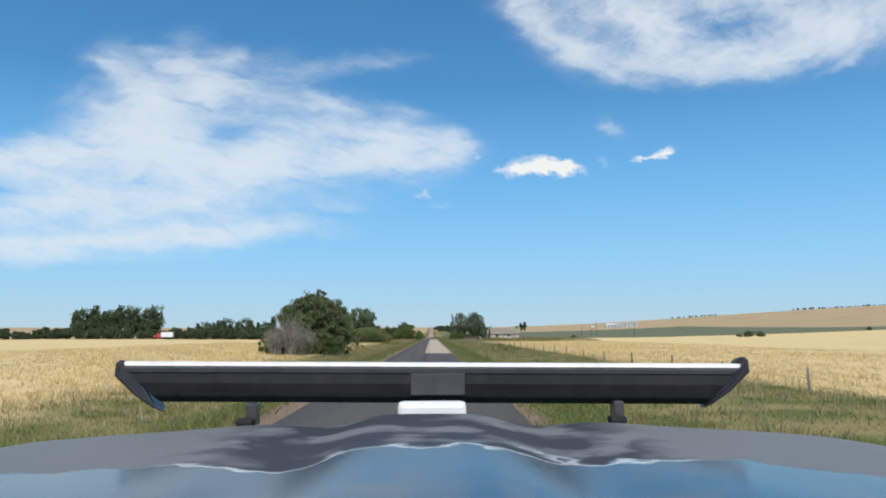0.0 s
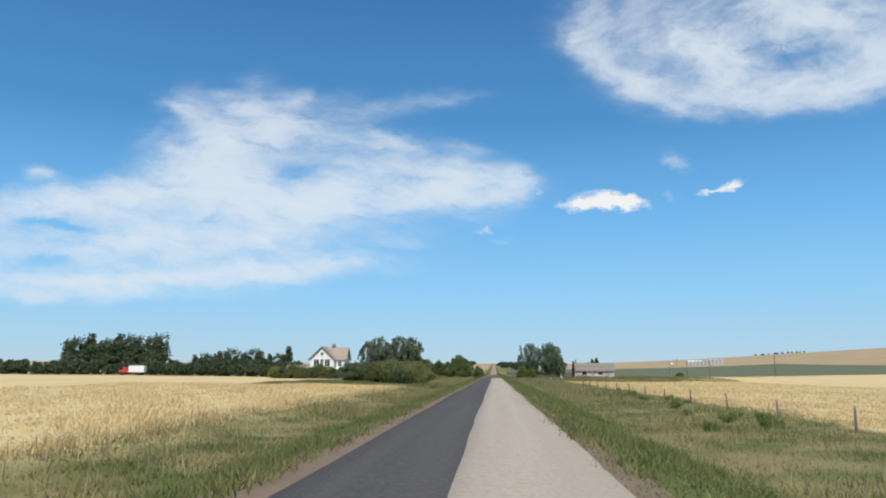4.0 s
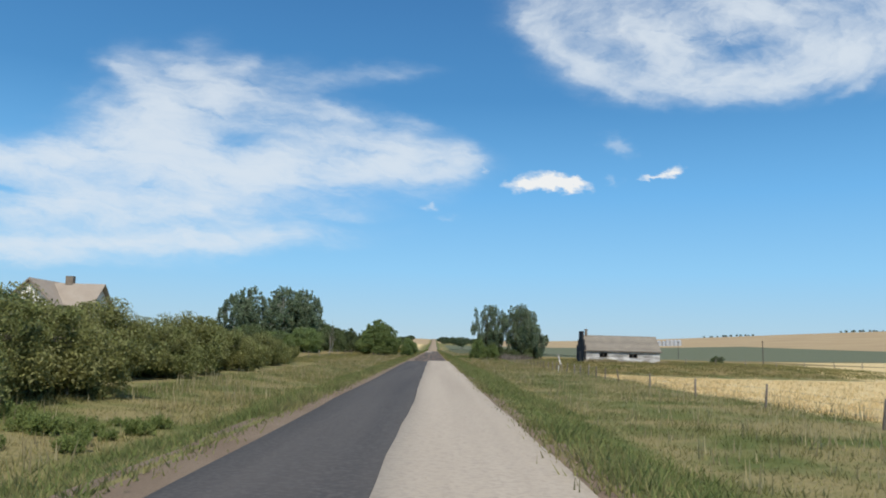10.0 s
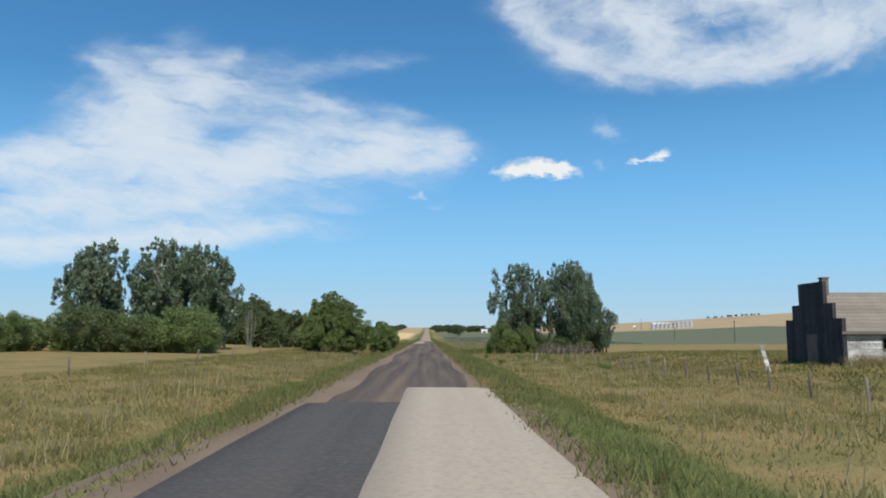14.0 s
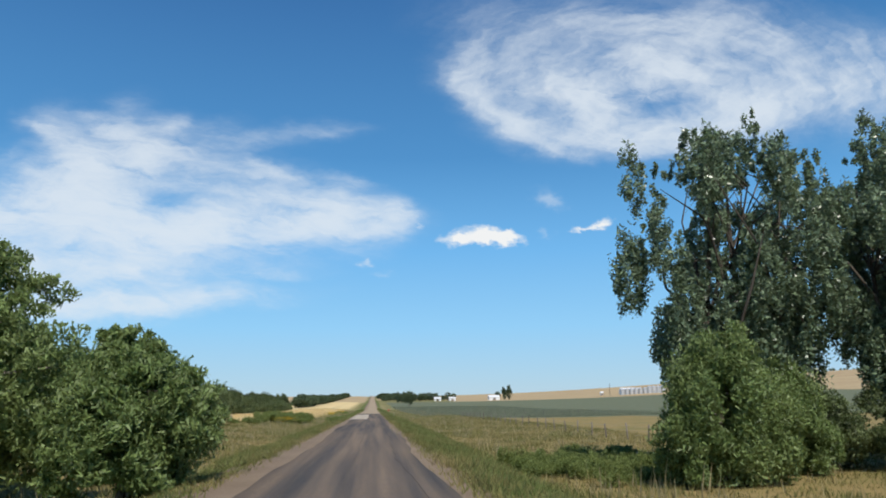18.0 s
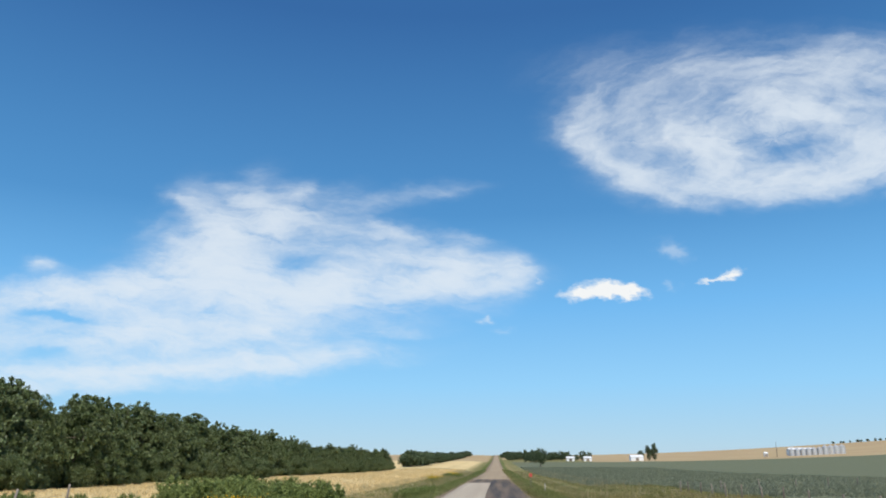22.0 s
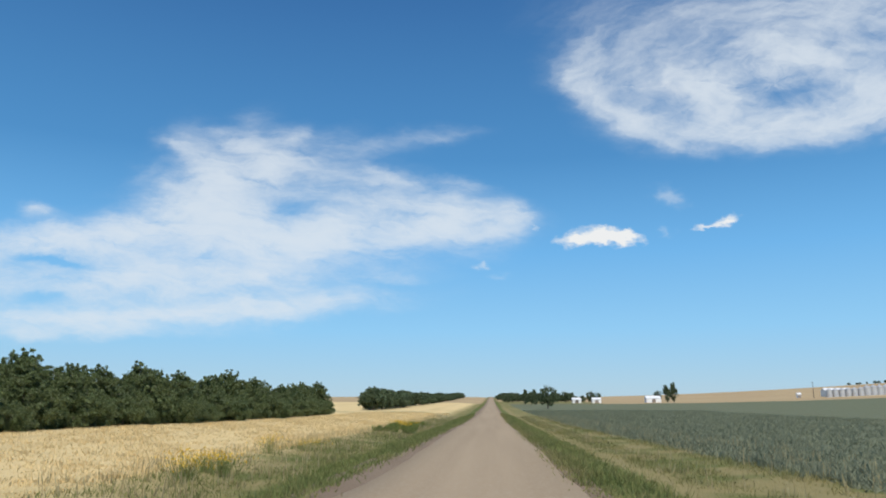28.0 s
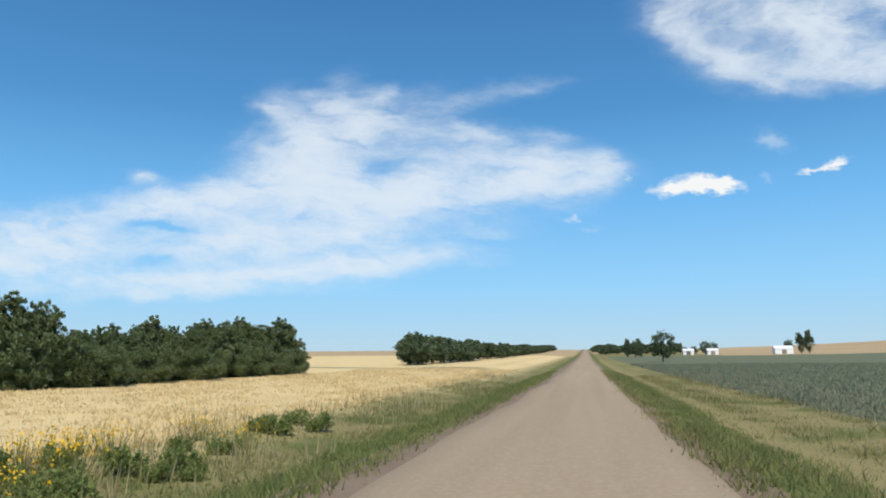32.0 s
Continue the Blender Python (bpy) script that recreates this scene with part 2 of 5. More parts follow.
cover = wmath("MULTIPLY", cover, wmath("GREATER_THAN", split.outputs[2], 0.0))
sky = wn("ShaderNodeTexSky")
sky.sky_type, sky.sun_disc, sky.sun_elevation, sky.sun_rotation = "NISHITA", False, SUN_EL, SUN_AZ
sky.altitude, sky.air_density, sky.dust_density, sky.ozone_density = 600, 1.0, 0.4, 2.0
mixc = wn("ShaderNodeMix")
mixc.data_type = "RGBA"
wire(cover, mixc.inputs[0])
depth = wn("ShaderNodeValToRGB")
wire(split.outputs[2], depth.inputs[0])
stops = depth.color_ramp.elements
stops[0].position, stops[0].color = 0.0, (0.47, 0.64, 0.76, 1)
stops[1].position, stops[1].color = 0.55, (0.033, 0.14, 0.38, 1)
for place, colour in ((0.035, (0.40, 0.64, 0.83, 1)), (0.10, (0.285, 0.62, 0.94, 1)), (0.20, (0.165, 0.485, 0.88, 1)), (0.32, (0.077, 0.292, 0.62, 1))):
    stops.new(place).color = colour
clear = wn("ShaderNodeMix")
clear.data_type = "RGBA"
clear.inputs[0].default_value = 0.9
wire(sky.outputs[0], clear.inputs[6])
lifted = wn("ShaderNodeVectorMath", operation="SCALE")
lifted.inputs["Scale"].default_value = 10.0
wire(depth.outputs[0], lifted.inputs[0])
wire(lifted.outputs[0], clear.inputs[7])
wire(clear.outputs[2], mixc.inputs[6])
lit = wn("ShaderNodeMix")
lit.data_type = "RGBA"
wire(solid, lit.inputs[0])
lit.inputs[6].default_value, lit.inputs[7].default_value = (7.5, 8.2, 8.85, 1), (8.8, 8.95, 9.0, 1)
wire(lit.outputs[2], mixc.inputs[7])
back = wn("ShaderNodeBackground")
back.inputs["Strength"].default_value = 0.1
wire(mixc.outputs[2], back.inputs["Color"])
outw = wn("ShaderNodeOutputWorld")
wire(back.outputs[0], outw.inputs[0])
scene.world = world

sun = new("sun", bpy.data.lights.new("sun", "SUN"))
sun.data.energy, sun.data.angle, sun.data.color = 4.6, radians(0.53), (1.0, 0.95, 0.87)
sun.matrix_world = look((0, 0, 0), (-math.sin(SUN_AZ) * math.cos(SUN_EL), -math.cos(SUN_AZ) * math.cos(SUN_EL), -math.sin(SUN_EL)))

# ---- materials ----
def material(name, base, other, scale=2.0, rough=0.85, third=None, fine=25.0, bump=0.0, metal=0.0, spread=0.5, island=0.0, thin_leaf=0.0, space="Object", piece=0.0, stretch=None):
    """A worn two-scale surface: base and other mixed by broad noise, third by fine grain."""
    m = bpy.data.materials.new(name)
    m.use_nodes = True
    nt = m.node_tree
    bsdf = nt.nodes["Principled BSDF"]
    tc = nt.nodes.new("ShaderNodeTexCoord")
    src = tc.outputs["Object"]
    if space == "World":
        src = nt.nodes.new("ShaderNodeNewGeometry").outputs["Position"]
    if stretch:
        mp = nt.nodes.new("ShaderNodeMapping")
        mp.inputs["Scale"].default_value = stretch
        nt.links.new(src, mp.inputs["Vector"])
        broad = mp.outputs[0]
    else:
        broad = src
    n1, n2 = nt.nodes.new("ShaderNodeTexNoise"), nt.nodes.new("ShaderNodeTexNoise")
    for n, s in ((n1, scale), (n2, fine)):
        n.inputs["Scale"].default_value, n.inputs["Detail"].default_value = s, 6
        nt.links.new(broad if n == n1 else src, n.inputs["Vector"])
    r1 = nt.nodes.new("ShaderNodeMapRange")
    r1.inputs["From Min"].default_value, r1.inputs["From Max"].default_value = 0.5 - spread * 0.4, 0.5 + spread * 0.4
    nt.links.new(n1.outputs[0], r1.inputs["Value"])
    mx = nt.nodes.new("ShaderNodeMix")
    mx.data_type = "RGBA"
    nt.links.new(r1.outputs[0], mx.inputs[0])
    mx.inputs[6].default_value, mx.inputs[7].default_value = (*base, 1), (*other, 1)
    out = mx.outputs[2]
    third = third or tuple(0.72 * c for c in base)
    r2 = nt.nodes.new("ShaderNodeMapRange")
    r2.inputs["From Min"].default_value, r2.inputs["From Max"].default_value, r2.inputs["To Max"].default_value = 0.45, 0.72, 0.8
    nt.links.new(n2.outputs[0], r2.inputs["Value"])
    mx2 = nt.nodes.new("ShaderNodeMix")
    mx2.data_type = "RGBA"
    nt.links.new(r2.outputs[0], mx2.inputs[0])
    nt.links.new(out, mx2.inputs[6])
    mx2.inputs[7].default_value = (*third, 1)
    out = mx2.outputs[2]
    vary = island or piece
    if vary:
        rnd = nt.nodes.new("ShaderNodeNewGeometry").outputs["Random Per Island"] if island else nt.nodes.new("ShaderNodeObjectInfo").outputs["Random"]
        rr = nt.nodes.new("ShaderNodeMapRange")
        rr.inputs["To Min"].default_value, rr.inputs["To Max"].default_value = 1 - vary, 1 + vary
        nt.links.new(rnd, rr.inputs["Value"])
        hs = nt.nodes.new("ShaderNodeHueSaturation")
        nt.links.new(rr.outputs[0], hs.inputs["Value"])
        nt.links.new(out, hs.inputs["Color"])
        out = hs.outputs[0]
    nt.links.new(out, bsdf.inputs["Base Color"])
    bsdf.inputs["Roughness"].default_value, bsdf.inputs["Metallic"].default_value = rough, metal
    bsdf.inputs["Specular IOR Level"].default_value = 0.5 if rough < 0.7 else 0.2
    if bump:
        b = nt.nodes.new("ShaderNodeBump")
        b.inputs["Strength"].default_value, b.inputs["Distance"].default_value = bump, 0.05
        nt.links.new(n2.outputs[0], b.inputs["Height"])
        nt.links.new(b.outputs[0], bsdf.inputs["Normal"])
    if thin_leaf:
        tr = nt.nodes.new("ShaderNodeBsdfTranslucent")
        nt.links.new(out, tr.inputs["Color"])
        ms = nt.nodes.new("ShaderNodeMixShader")
        ms.inputs[0].default_value = thin_leaf
        nt.links.new(bsdf.outputs[0], ms.inputs[1])
        nt.links.new(tr.outputs[0], ms.inputs[2])
        nt.links.new(ms.outputs[0], nt.nodes["Material Output"].inputs[0])
    return m


LEAF_WILLOW = material("willow_leaf", (0.165, 0.235, 0.072), (0.225, 0.285, 0.10), 0.35, 0.55, island=0.35, thin_leaf=0.38)
LEAF_OSIER = material("osier_leaf", (0.10, 0.135, 0.055), (0.165, 0.195, 0.085), 0.35, 0.5, island=0.4, thin_leaf=0.3)
LEAF_DARK = material("elm_leaf", (0.098, 0.140, 0.048), (0.16, 0.195, 0.078), 0.3, 0.55, island=0.45, thin_leaf=0.32)
LEAF_POPLAR = material("poplar_leaf", (0.145, 0.205, 0.115), (0.22, 0.28, 0.17), 0.3, 0.3, island=0.5, thin_leaf=0.3)
LEAF_HEDGE = material("hedge_leaf", (0.16, 0.185, 0.055), (0.27, 0.255, 0.085), 0.25, 0.6, island=0.35, thin_leaf=0.35)
LEAF_SPRUCE = material("spruce_needle", (0.054, 0.090, 0.059), (0.090, 0.126, 0.077), 0.4, 0.7, island=0.35, thin_leaf=0.15)
LEAF_FAR = material("far_leaf", (0.081, 0.115, 0.060), (0.111, 0.145, 0.076), 0.2, 0.7, island=0.4, thin_leaf=0.3)
BARK = material("bark", (0.16, 0.13, 0.10), (0.26, 0.23, 0.19), 2.5, 0.95, fine=18, bump=0.6)
BARK_PALE = material("pale_bark", (0.42, 0.40, 0.35), (0.30, 0.28, 0.24), 2.0, 0.9, fine=14, bump=0.5)
BARK_DARK = material("dark_bark", (0.075, 0.062, 0.05), (0.13, 0.11, 0.09), 2.5, 0.95, fine=18, bump=0.6)
DEAD_TWIG = material("dead_twig", (0.34, 0.325, 0.29), (0.24, 0.225, 0.20), 1.5, 0.95, island=0.35)

BRUSH = material("weathered_brushwood", (0.22, 0.19, 0.155), (0.14, 0.12, 0.10), 1.5, 0.95, island=0.35)


# ---- building helpers ----
def mesh_of(name, verts, faces, mat):
    me = bpy.data.meshes.new(name)
    verts, faces = np.asarray(verts, np.float32), np.asarray(faces, np.int32)
    k = faces.shape[1]
    me.vertices.add(len(verts))
    me.vertices.foreach_set("co", verts.ravel())
    me.loops.add(faces.size)
    me.loops.foreach_set("vertex_index", faces.ravel())
    me.polygons.add(len(faces))
    me.polygons.foreach_set("loop_start", np.arange(len(faces), dtype=np.int32) * k)
    me.update(calc_edges=True)
    me.materials.append(mat)
    return me


def part(name, bm, mat, parent, label=""):
    me = bpy.data.meshes.new(name)
    bmesh.ops.recalc_face_normals(bm, faces=bm.faces)
    bm.to_mesh(me)
    bm.free()
    me.materials.append(mat)
    ob = new(name, me)
    ob.parent = parent
    return tagged(ob, label)


def thing(name, at, label, category, group="", kind="", turn=0.0):
    ob = new(name)
    ob.matrix_basis = pose(*at, 0, 0, turn)
    ob.empty_display_size = 0.3
    return tagged(ob, label, category, group, kind)


def box(bm, x0, x1, y0, y1, z0, z1, bevel=0.0):
    r = bmesh.ops.create_cube(bm, size=1.0)
    bmesh.ops.transform(bm, matrix=Matrix.LocRotScale(((x0 + x1) / 2, (y0 + y1) / 2, (z0 + z1) / 2), None, (x1 - x0, y1 - y0, z1 - z0)), verts=r["verts"])
    if bevel:
        edges = {e for v in r["verts"] for e in v.link_edges}
        bmesh.ops.bevel(bm, geom=list(edges), offset=bevel, segments=2, affect="EDGES", profile=0.6)
    return bm


def solid_box(x0, x1, y0, y1, z0, z1, bevel=0.0):
    return box(bmesh.new(), x0, x1, y0, y1, z0, z1, bevel)


def tubes(paths, sides=6):
    """Verts and quads of tapered tubes; each path is a list of (x, y, z, radius)."""
    vs, fs = [], []
    for p in paths:
        p = np.asarray(p, float)
        base = sum(len(v) for v in vs)
        ang = np.linspace(0, 2 * np.pi, sides, endpoint=False)
        for i in range(len(p)):
            d = p[min(i + 1, len(p) - 1), :3] - p[max(i - 1, 0), :3]
            d /= np.linalg.norm(d) + 1e-9
            a = np.cross(d, (0.31, 0.87, 0.2))
            a /= np.linalg.norm(a) + 1e-9
            b = np.cross(d, a)
            vs.append(p[i, :3] + p[i, 3] * (np.cos(ang)[:, None] * a + np.sin(ang)[:, None] * b))
        for i in range(len(p) - 1):
            for j in range(sides):
                k = (j + 1) % sides
                fs.append((base + i * sides + j, base + i * sides + k, base + (i + 1) * sides + k, base + (i + 1) * sides + j))
    return np.concatenate(vs), np.array(fs)


def leaf_cards(points, size, rng, droop=0.0, long=1.5):
    """A pointed leaf spray at each point, turned at random."""
    n = len(points)
    d = rng.normal(size=(n, 3))
    d[:, 2] -= droop
    d /= np.linalg.norm(d, axis=1)[:, None]
    e = np.cross(d, rng.normal(size=(n, 3)))
    e /= np.linalg.norm(e, axis=1)[:, None]
    s = size * rng.uniform(0.55, 1.35, (n, 1))
    v = np.stack([points - d * s * long * 0.5 - e * s * 0.35, points - d * s * long * 0.5 + e * s * 0.35, points + d * s * long * 0.5], 1).reshape(-1, 3)
    return v, np.arange(n * 3).reshape(-1, 3)


def crown_points(blobs, n, rng, clumps=26, hollow=0.45):
    """Leaf places: many small clumps over lumpy ellipsoids, thinned at random so that the sky shows through."""
    vol = np.array([b[3] * b[4] * b[5] for b in blobs]) ** 0.75
    pts = []
    for b, w in zip(blobs, vol / vol.sum()):
        m = max(6, int(clumps * w * len(blobs)))
        c = rng.normal(size=(m, 3))
        c /= np.linalg.norm(c, axis=1)[:, None]
        c *= rng.uniform(hollow, 1.0, (m, 1)) ** 0.6
        size = rng.uniform(0.16, 0.34, m)
        k = rng.integers(0, m, int(n * w))
        q = rng.normal(size=(len(k), 3)) * 0.6
        q *= np.minimum(1.0, 1.15 / (np.linalg.norm(q, axis=1)[:, None] + 1e-9))
        p = c[k] + q * size[k][:, None]
        pts.append(np.array(b[:3]) + p * np.array(b[3:6]))
    return np.concatenate(pts)


def lobes(n, wide, deep, low, high, seed, size=1.5, flat=0.8):
    """Leafy lobes over a rounded envelope, larger at the bottom, for an uneven outline."""
    r = np.random.default_rng(seed)
    out = []
    for i in range(n):
        f = (i + r.uniform(0, 1)) / n
        a = 2.4 * i + r.uniform(-0.4, 0.4)
        ring = math.sin(math.pi * min(0.98, 0.22 + 0.74 * f)) * r.uniform(0.55, 1.0)
        s = size * r.uniform(0.7, 1.25) * (1.15 - 0.45 * f)
        out.append((wide * ring * math.cos(a), deep * ring * math.sin(a), low + (high - low) * f, s, s, s * flat * r.uniform(0.8, 1.3)))
    return out


def tree_meshes(name, height, blobs, leaves, leaf, mat, bark, seed, trunks=((0, 0, 0.22),), fork=0.35, droop=0.3, clumps=26, limbs=9, long=1.5):
    """Trunk with limbs that reach into the crown, and the crown of leaf sprays."""
    rng = np.random.default_rng(seed)
    paths = []
    for tx, ty, r in trunks:
        top = height * rng.uniform(0.72, 0.85)
        lean = rng.normal(size=2) * 0.03 * height
        line = [(tx + lean[0] * f * f + rng.normal() * 0.05, ty + lean[1] * f * f + rng.normal() * 0.05, top * f - (0.3 if f == 0 else 0), r * (1.25 if f == 0 else 1 - 0.85 * f)) for f in np.linspace(0, 1, 7)]
        paths.append(line)
        for i in range(limbs):
            b = blobs[rng.integers(0, len(blobs))]
            goal = np.array(b[:3]) + rng.uniform(-0.5, 0.5, 3) * np.array(b[3:6])
            f = rng.uniform(fork, 0.85)
            i0 = min(5, int(f * 6))
            s = np.array(line[i0][:3])
            goal[2] = max(goal[2], s[2] + 0.3)
            r0 = line[i0][3] * 0.55
            mid = (s + goal) / 2 + rng.normal(size=3) * 0.12 * np.linalg.norm(goal - s) + np.array((0, 0, 0.1 * height * rng.uniform(0, 0.6)))
            paths.append([(*s, r0), (*(s * 0.6 + mid * 0.4), r0 * 0.85), (*mid, r0 * 0.6), (*goal, r0 * 0.15)])
    v, f = tubes(paths)
    trunk = mesh_of("trunk", v, f, bark)
    p = crown_points(blobs, leaves, rng, clumps)
    p[:, 2] = np.maximum(p[:, 2], 0.15)
    v, f = leaf_cards(p, leaf, rng, droop, long)
    return trunk, mesh_of("crown", v, f, mat)


def plant(name, meshes, at, label, category, group="", turn=0.0, size=1.0, names=("trunk", "crown")):
    ob = thing(name, at, label, category, group, turn=turn)
    ob.scale = (size, size, size)
    for n, me in zip(names, meshes):
        o = new(n, me)
        o.parent = ob
    return ob


# ---- land ----
def smooth(a, b, x):
    t = np.clip((np.asarray(x, float) - a) / (b - a), 0, 1)
    return t * t * (3 - 2 * t)


def road_z(y):
    return 22 * np.clip((np.asarray(y, float) - 760) / 1240, 0, 1) ** 1.4


def land_z(x, y):
    """Height of the land: level road bed, ditches, fields, the long rise ahead and the hill beside it."""
    x, y = np.asarray(x, float), np.asarray(y, float)
    left = -0.95 * smooth(-4.6, -9.0, x) + 0.45 * smooth(-10.0, -17.0, x)
    right = -0.95 * smooth(3.0, 7.5, x) + 0.15 * smooth(8.0, 14.0, x)
    z = road_z(y) + left + right
    z += 60 * smooth(90, 1500, x) + 10 * smooth(-300, -2200, x)
    z += 1.0 * smooth(20, 30, x) * smooth(320, 358, y) * (1 - smooth(400, 450, y))
    z += 0.5 * smooth(-17, -30, x) + 1.0 * smooth(-30, -160, x)
    z += 0.12 * np.sin(x * 0.11 + y * 0.07) * np.cos(y * 0.05 - x * 0.03) * smooth(10, 22, np.abs(x))
    z -= 25 * smooth(2100, 4200, y) * 0.6
    return z


def ground_at(x, y):
    return float(land_z(x, y))


def field_material():
    """Soil and crops of the open land, field by field."""
    m = bpy.data.materials.new("open_land")
    m.use_nodes = True
    nt = m.node_tree
    bsdf = nt.nodes["Principled BSDF"]
    bsdf.inputs["Roughness"].default_value = 1.0
    bsdf.inputs["Specular IOR Level"].default_value = 0.1
    pos = nt.nodes.new("ShaderNodeNewGeometry").outputs["Position"]

    def mth(op, a, b=0.0):
        n = nt.nodes.new("ShaderNodeMath")
        n.operation = op
        for s, v in zip(n.inputs, (a, b)):
            if isinstance(v, (int, float)):
                s.default_value = v
            else:
                nt.links.new(v, s)
        return n.outputs[0]

    def nz(scale, detail=5, stretch=(1, 1, 1)):
        mp = nt.nodes.new("ShaderNodeMapping")
        mp.inputs["Scale"].default_value = stretch
        nt.links.new(pos, mp.inputs["Vector"])
        n = nt.nodes.new("ShaderNodeTexNoise")
        n.inputs["Scale"].default_value, n.inputs["Detail"].default_value = scale, detail
        nt.links.new(mp.outputs[0], n.inputs["Vector"])
        return n.outputs[0]

    def ramp(v, a, b, lo=0.0, hi=1.0):
        n = nt.nodes.new("ShaderNodeMapRange")
        n.inputs["From Min"].default_value, n.inputs["From Max"].default_value = a, b
        n.inputs["To Min"].default_value, n.inputs["To Max"].default_value = lo, hi
        nt.links.new(v, n.inputs["Value"])
        return n.outputs[0]

    def mixed(f, a, b):
        n = nt.nodes.new("ShaderNodeMix")
        n.data_type = "RGBA"
        nt.links.new(f, n.inputs[0])
        for s, v in ((n.inputs[6], a), (n.inputs[7], b)):
            if isinstance(v, tuple):
                s.default_value = (*v, 1)
            else:
                nt.links.new(v, s)
        return n.outputs[2]

    sp = nt.nodes.new("ShaderNodeSeparateXYZ")
    nt.links.new(pos, sp.inputs[0])
    wob, wob2 = nz(0.12, 4), nz(0.09, 3, (1, 1, 2))
    px = mth("ADD", sp.outputs[0], mth("MULTIPLY", mth("SUBTRACT", wob, 0.5), 5.0))
    py = mth("ADD", sp.outputs[1], mth("MULTIPLY", mth("SUBTRACT", wob2, 0.5), 9.0))

    def zone(x0, x1, y0, y1, soft=1.0):
        a = mth("MULTIPLY", ramp(px, x0 - soft, x0 + soft), ramp(px, x1 - soft, x1 + soft, 1.0, 0.0))
        b = mth("MULTIPLY", ramp(py, y0 - soft, y0 + soft), ramp(py, y1 - soft, y1 + soft, 1.0, 0.0))
        return mth("MULTIPLY", a, b)

    patchy, grain, rows_n = nz(0.22, 6), nz(3.5, 6), nz(0.35, 5, (0.12, 1.0, 1.0))
    far = nz(0.012, 6, (1, 1.8, 1))
    green, straw = mixed(grain, (0.095, 0.118, 0.035), (0.14, 0.155, 0.05)), mixed(grain, (0.215, 0.18, 0.078), (0.275, 0.235, 0.11))
    grass = mixed(ramp(patchy, 0.38, 0.56), green, straw)
    pasture = mixed(ramp(patchy, 0.32, 0.54), mixed(grain, (0.145, 0.142, 0.052), (0.205, 0.18, 0.07)), mixed(grain, (0.29, 0.215, 0.092), (0.24, 0.18, 0.075)))
    wheat = mixed(ramp(rows_n, 0.3, 0.7), mixed(grain, (0.58, 0.44, 0.21), (0.68, 0.53, 0.28)), (0.64, 0.50, 0.26))
    swath = nz(0.22, 4, (1.0, 0.03, 1.0))
    wheat = mixed(ramp(swath, 0.50, 0.68, 0.0, 0.55), wheat, (0.50, 0.385, 0.19))
    wheat = mixed(ramp(patchy, 0.55, 0.75, 0.0, 0.35), wheat, (0.44, 0.34, 0.17))
    beans = mixed(ramp(rows_n, 0.3, 0.7), mixed(grain, (0.115, 0.132, 0.082), (0.155, 0.17, 0.105)), (0.135, 0.15, 0.094))
    hill = mixed(ramp(far, 0.35, 0.65), (0.37, 0.27, 0.155), (0.43, 0.33, 0.19))
    hill = mixed(ramp(grain, 0.4, 0.7, 0.0, 0.35), hill, (0.30, 0.23, 0.13))
    c = mixed(zone(-1200, 1400, 330, 600), grass, pasture)
    for x0, x1 in ((-8.6, -4.9), (2.8, 6.6)):
        c = mixed(zone(x0, x1, -900, 1500, 0.7), c, green)
    for x0, x1, y0, y1, paint in ((-5000, -15.5, -900, 227, wheat), (-5000, -46, 225, 338, wheat), (-5000, -78, 500, 5000, wheat), (-5000, -14.5, 556, 5000, wheat),
                                  (20.5, 1500, -900, 322, wheat), (58, 1500, 300, 398, wheat), (150, 1500, 380, 560, wheat), (60, 430, 575, 1280, beans), (24.5, 430, 588, 1280, beans), (14.0, 430, 626, 1280, beans),
                                  (95, 5000, 1280, 5000, hill), (430, 5000, -900, 5000, hill), (6, 5000, 1500, 5000, hill), (-75, -22, 895, 907, beans), (5.6, 8.4, 600, 1100, straw), (-5000, -9, 1300, 5000, hill)):
        c = mixed(zone(x0, x1, y0, y1, 0.8 if abs(x0) < 60 else 3.0), c, paint)
    nt.links.new(c, bsdf.inputs["Base Color"])
    b = nt.nodes.new("ShaderNodeBump")
    b.inputs["Strength"].default_value, b.inputs["Distance"].default_value = 0.7, 0.25
    nt.links.new(grain, b.inputs["Height"])
    nt.links.new(b.outputs[0], bsdf.inputs["Normal"])
    return m


def lines(*spans):
    out = []
    for a, b, n in spans:
        out += list(np.linspace(a, b, n, endpoint=False))
    return np.array(out + [spans[-1][1]])


gx = lines((-4300, -700, 16), (-700, -200, 16), (-200, -60, 18), (-60, -20, 20), (-20, 20, 80), (20, 60, 20), (60, 200, 18), (200, 700, 20), (700, 4300, 24))
gy = lines((-400, -60, 10), (-60, 800, 290), (800, 2000, 110), (2000, 4500, 40))
GX, GY = np.meshgrid(gx, gy)
GZ = land_z(GX, GY) - 0.06 * (np.abs(GX + 0.95) < 4.0)
gi = np.arange(GX.size).reshape(GX.shape)
quads = np.stack([gi[:-1, :-1], gi[:-1, 1:], gi[1:, 1:], gi[1:, :-1]], -1).reshape(-1, 4)
me = mesh_of("ground", np.stack([GX, GY, GZ], -1).reshape(-1, 3), quads, field_material())
me.shade_smooth()
tagged(new("ground", me), "open prairie land with wheat stubble, pasture and ditches", "ground", kind="structure")

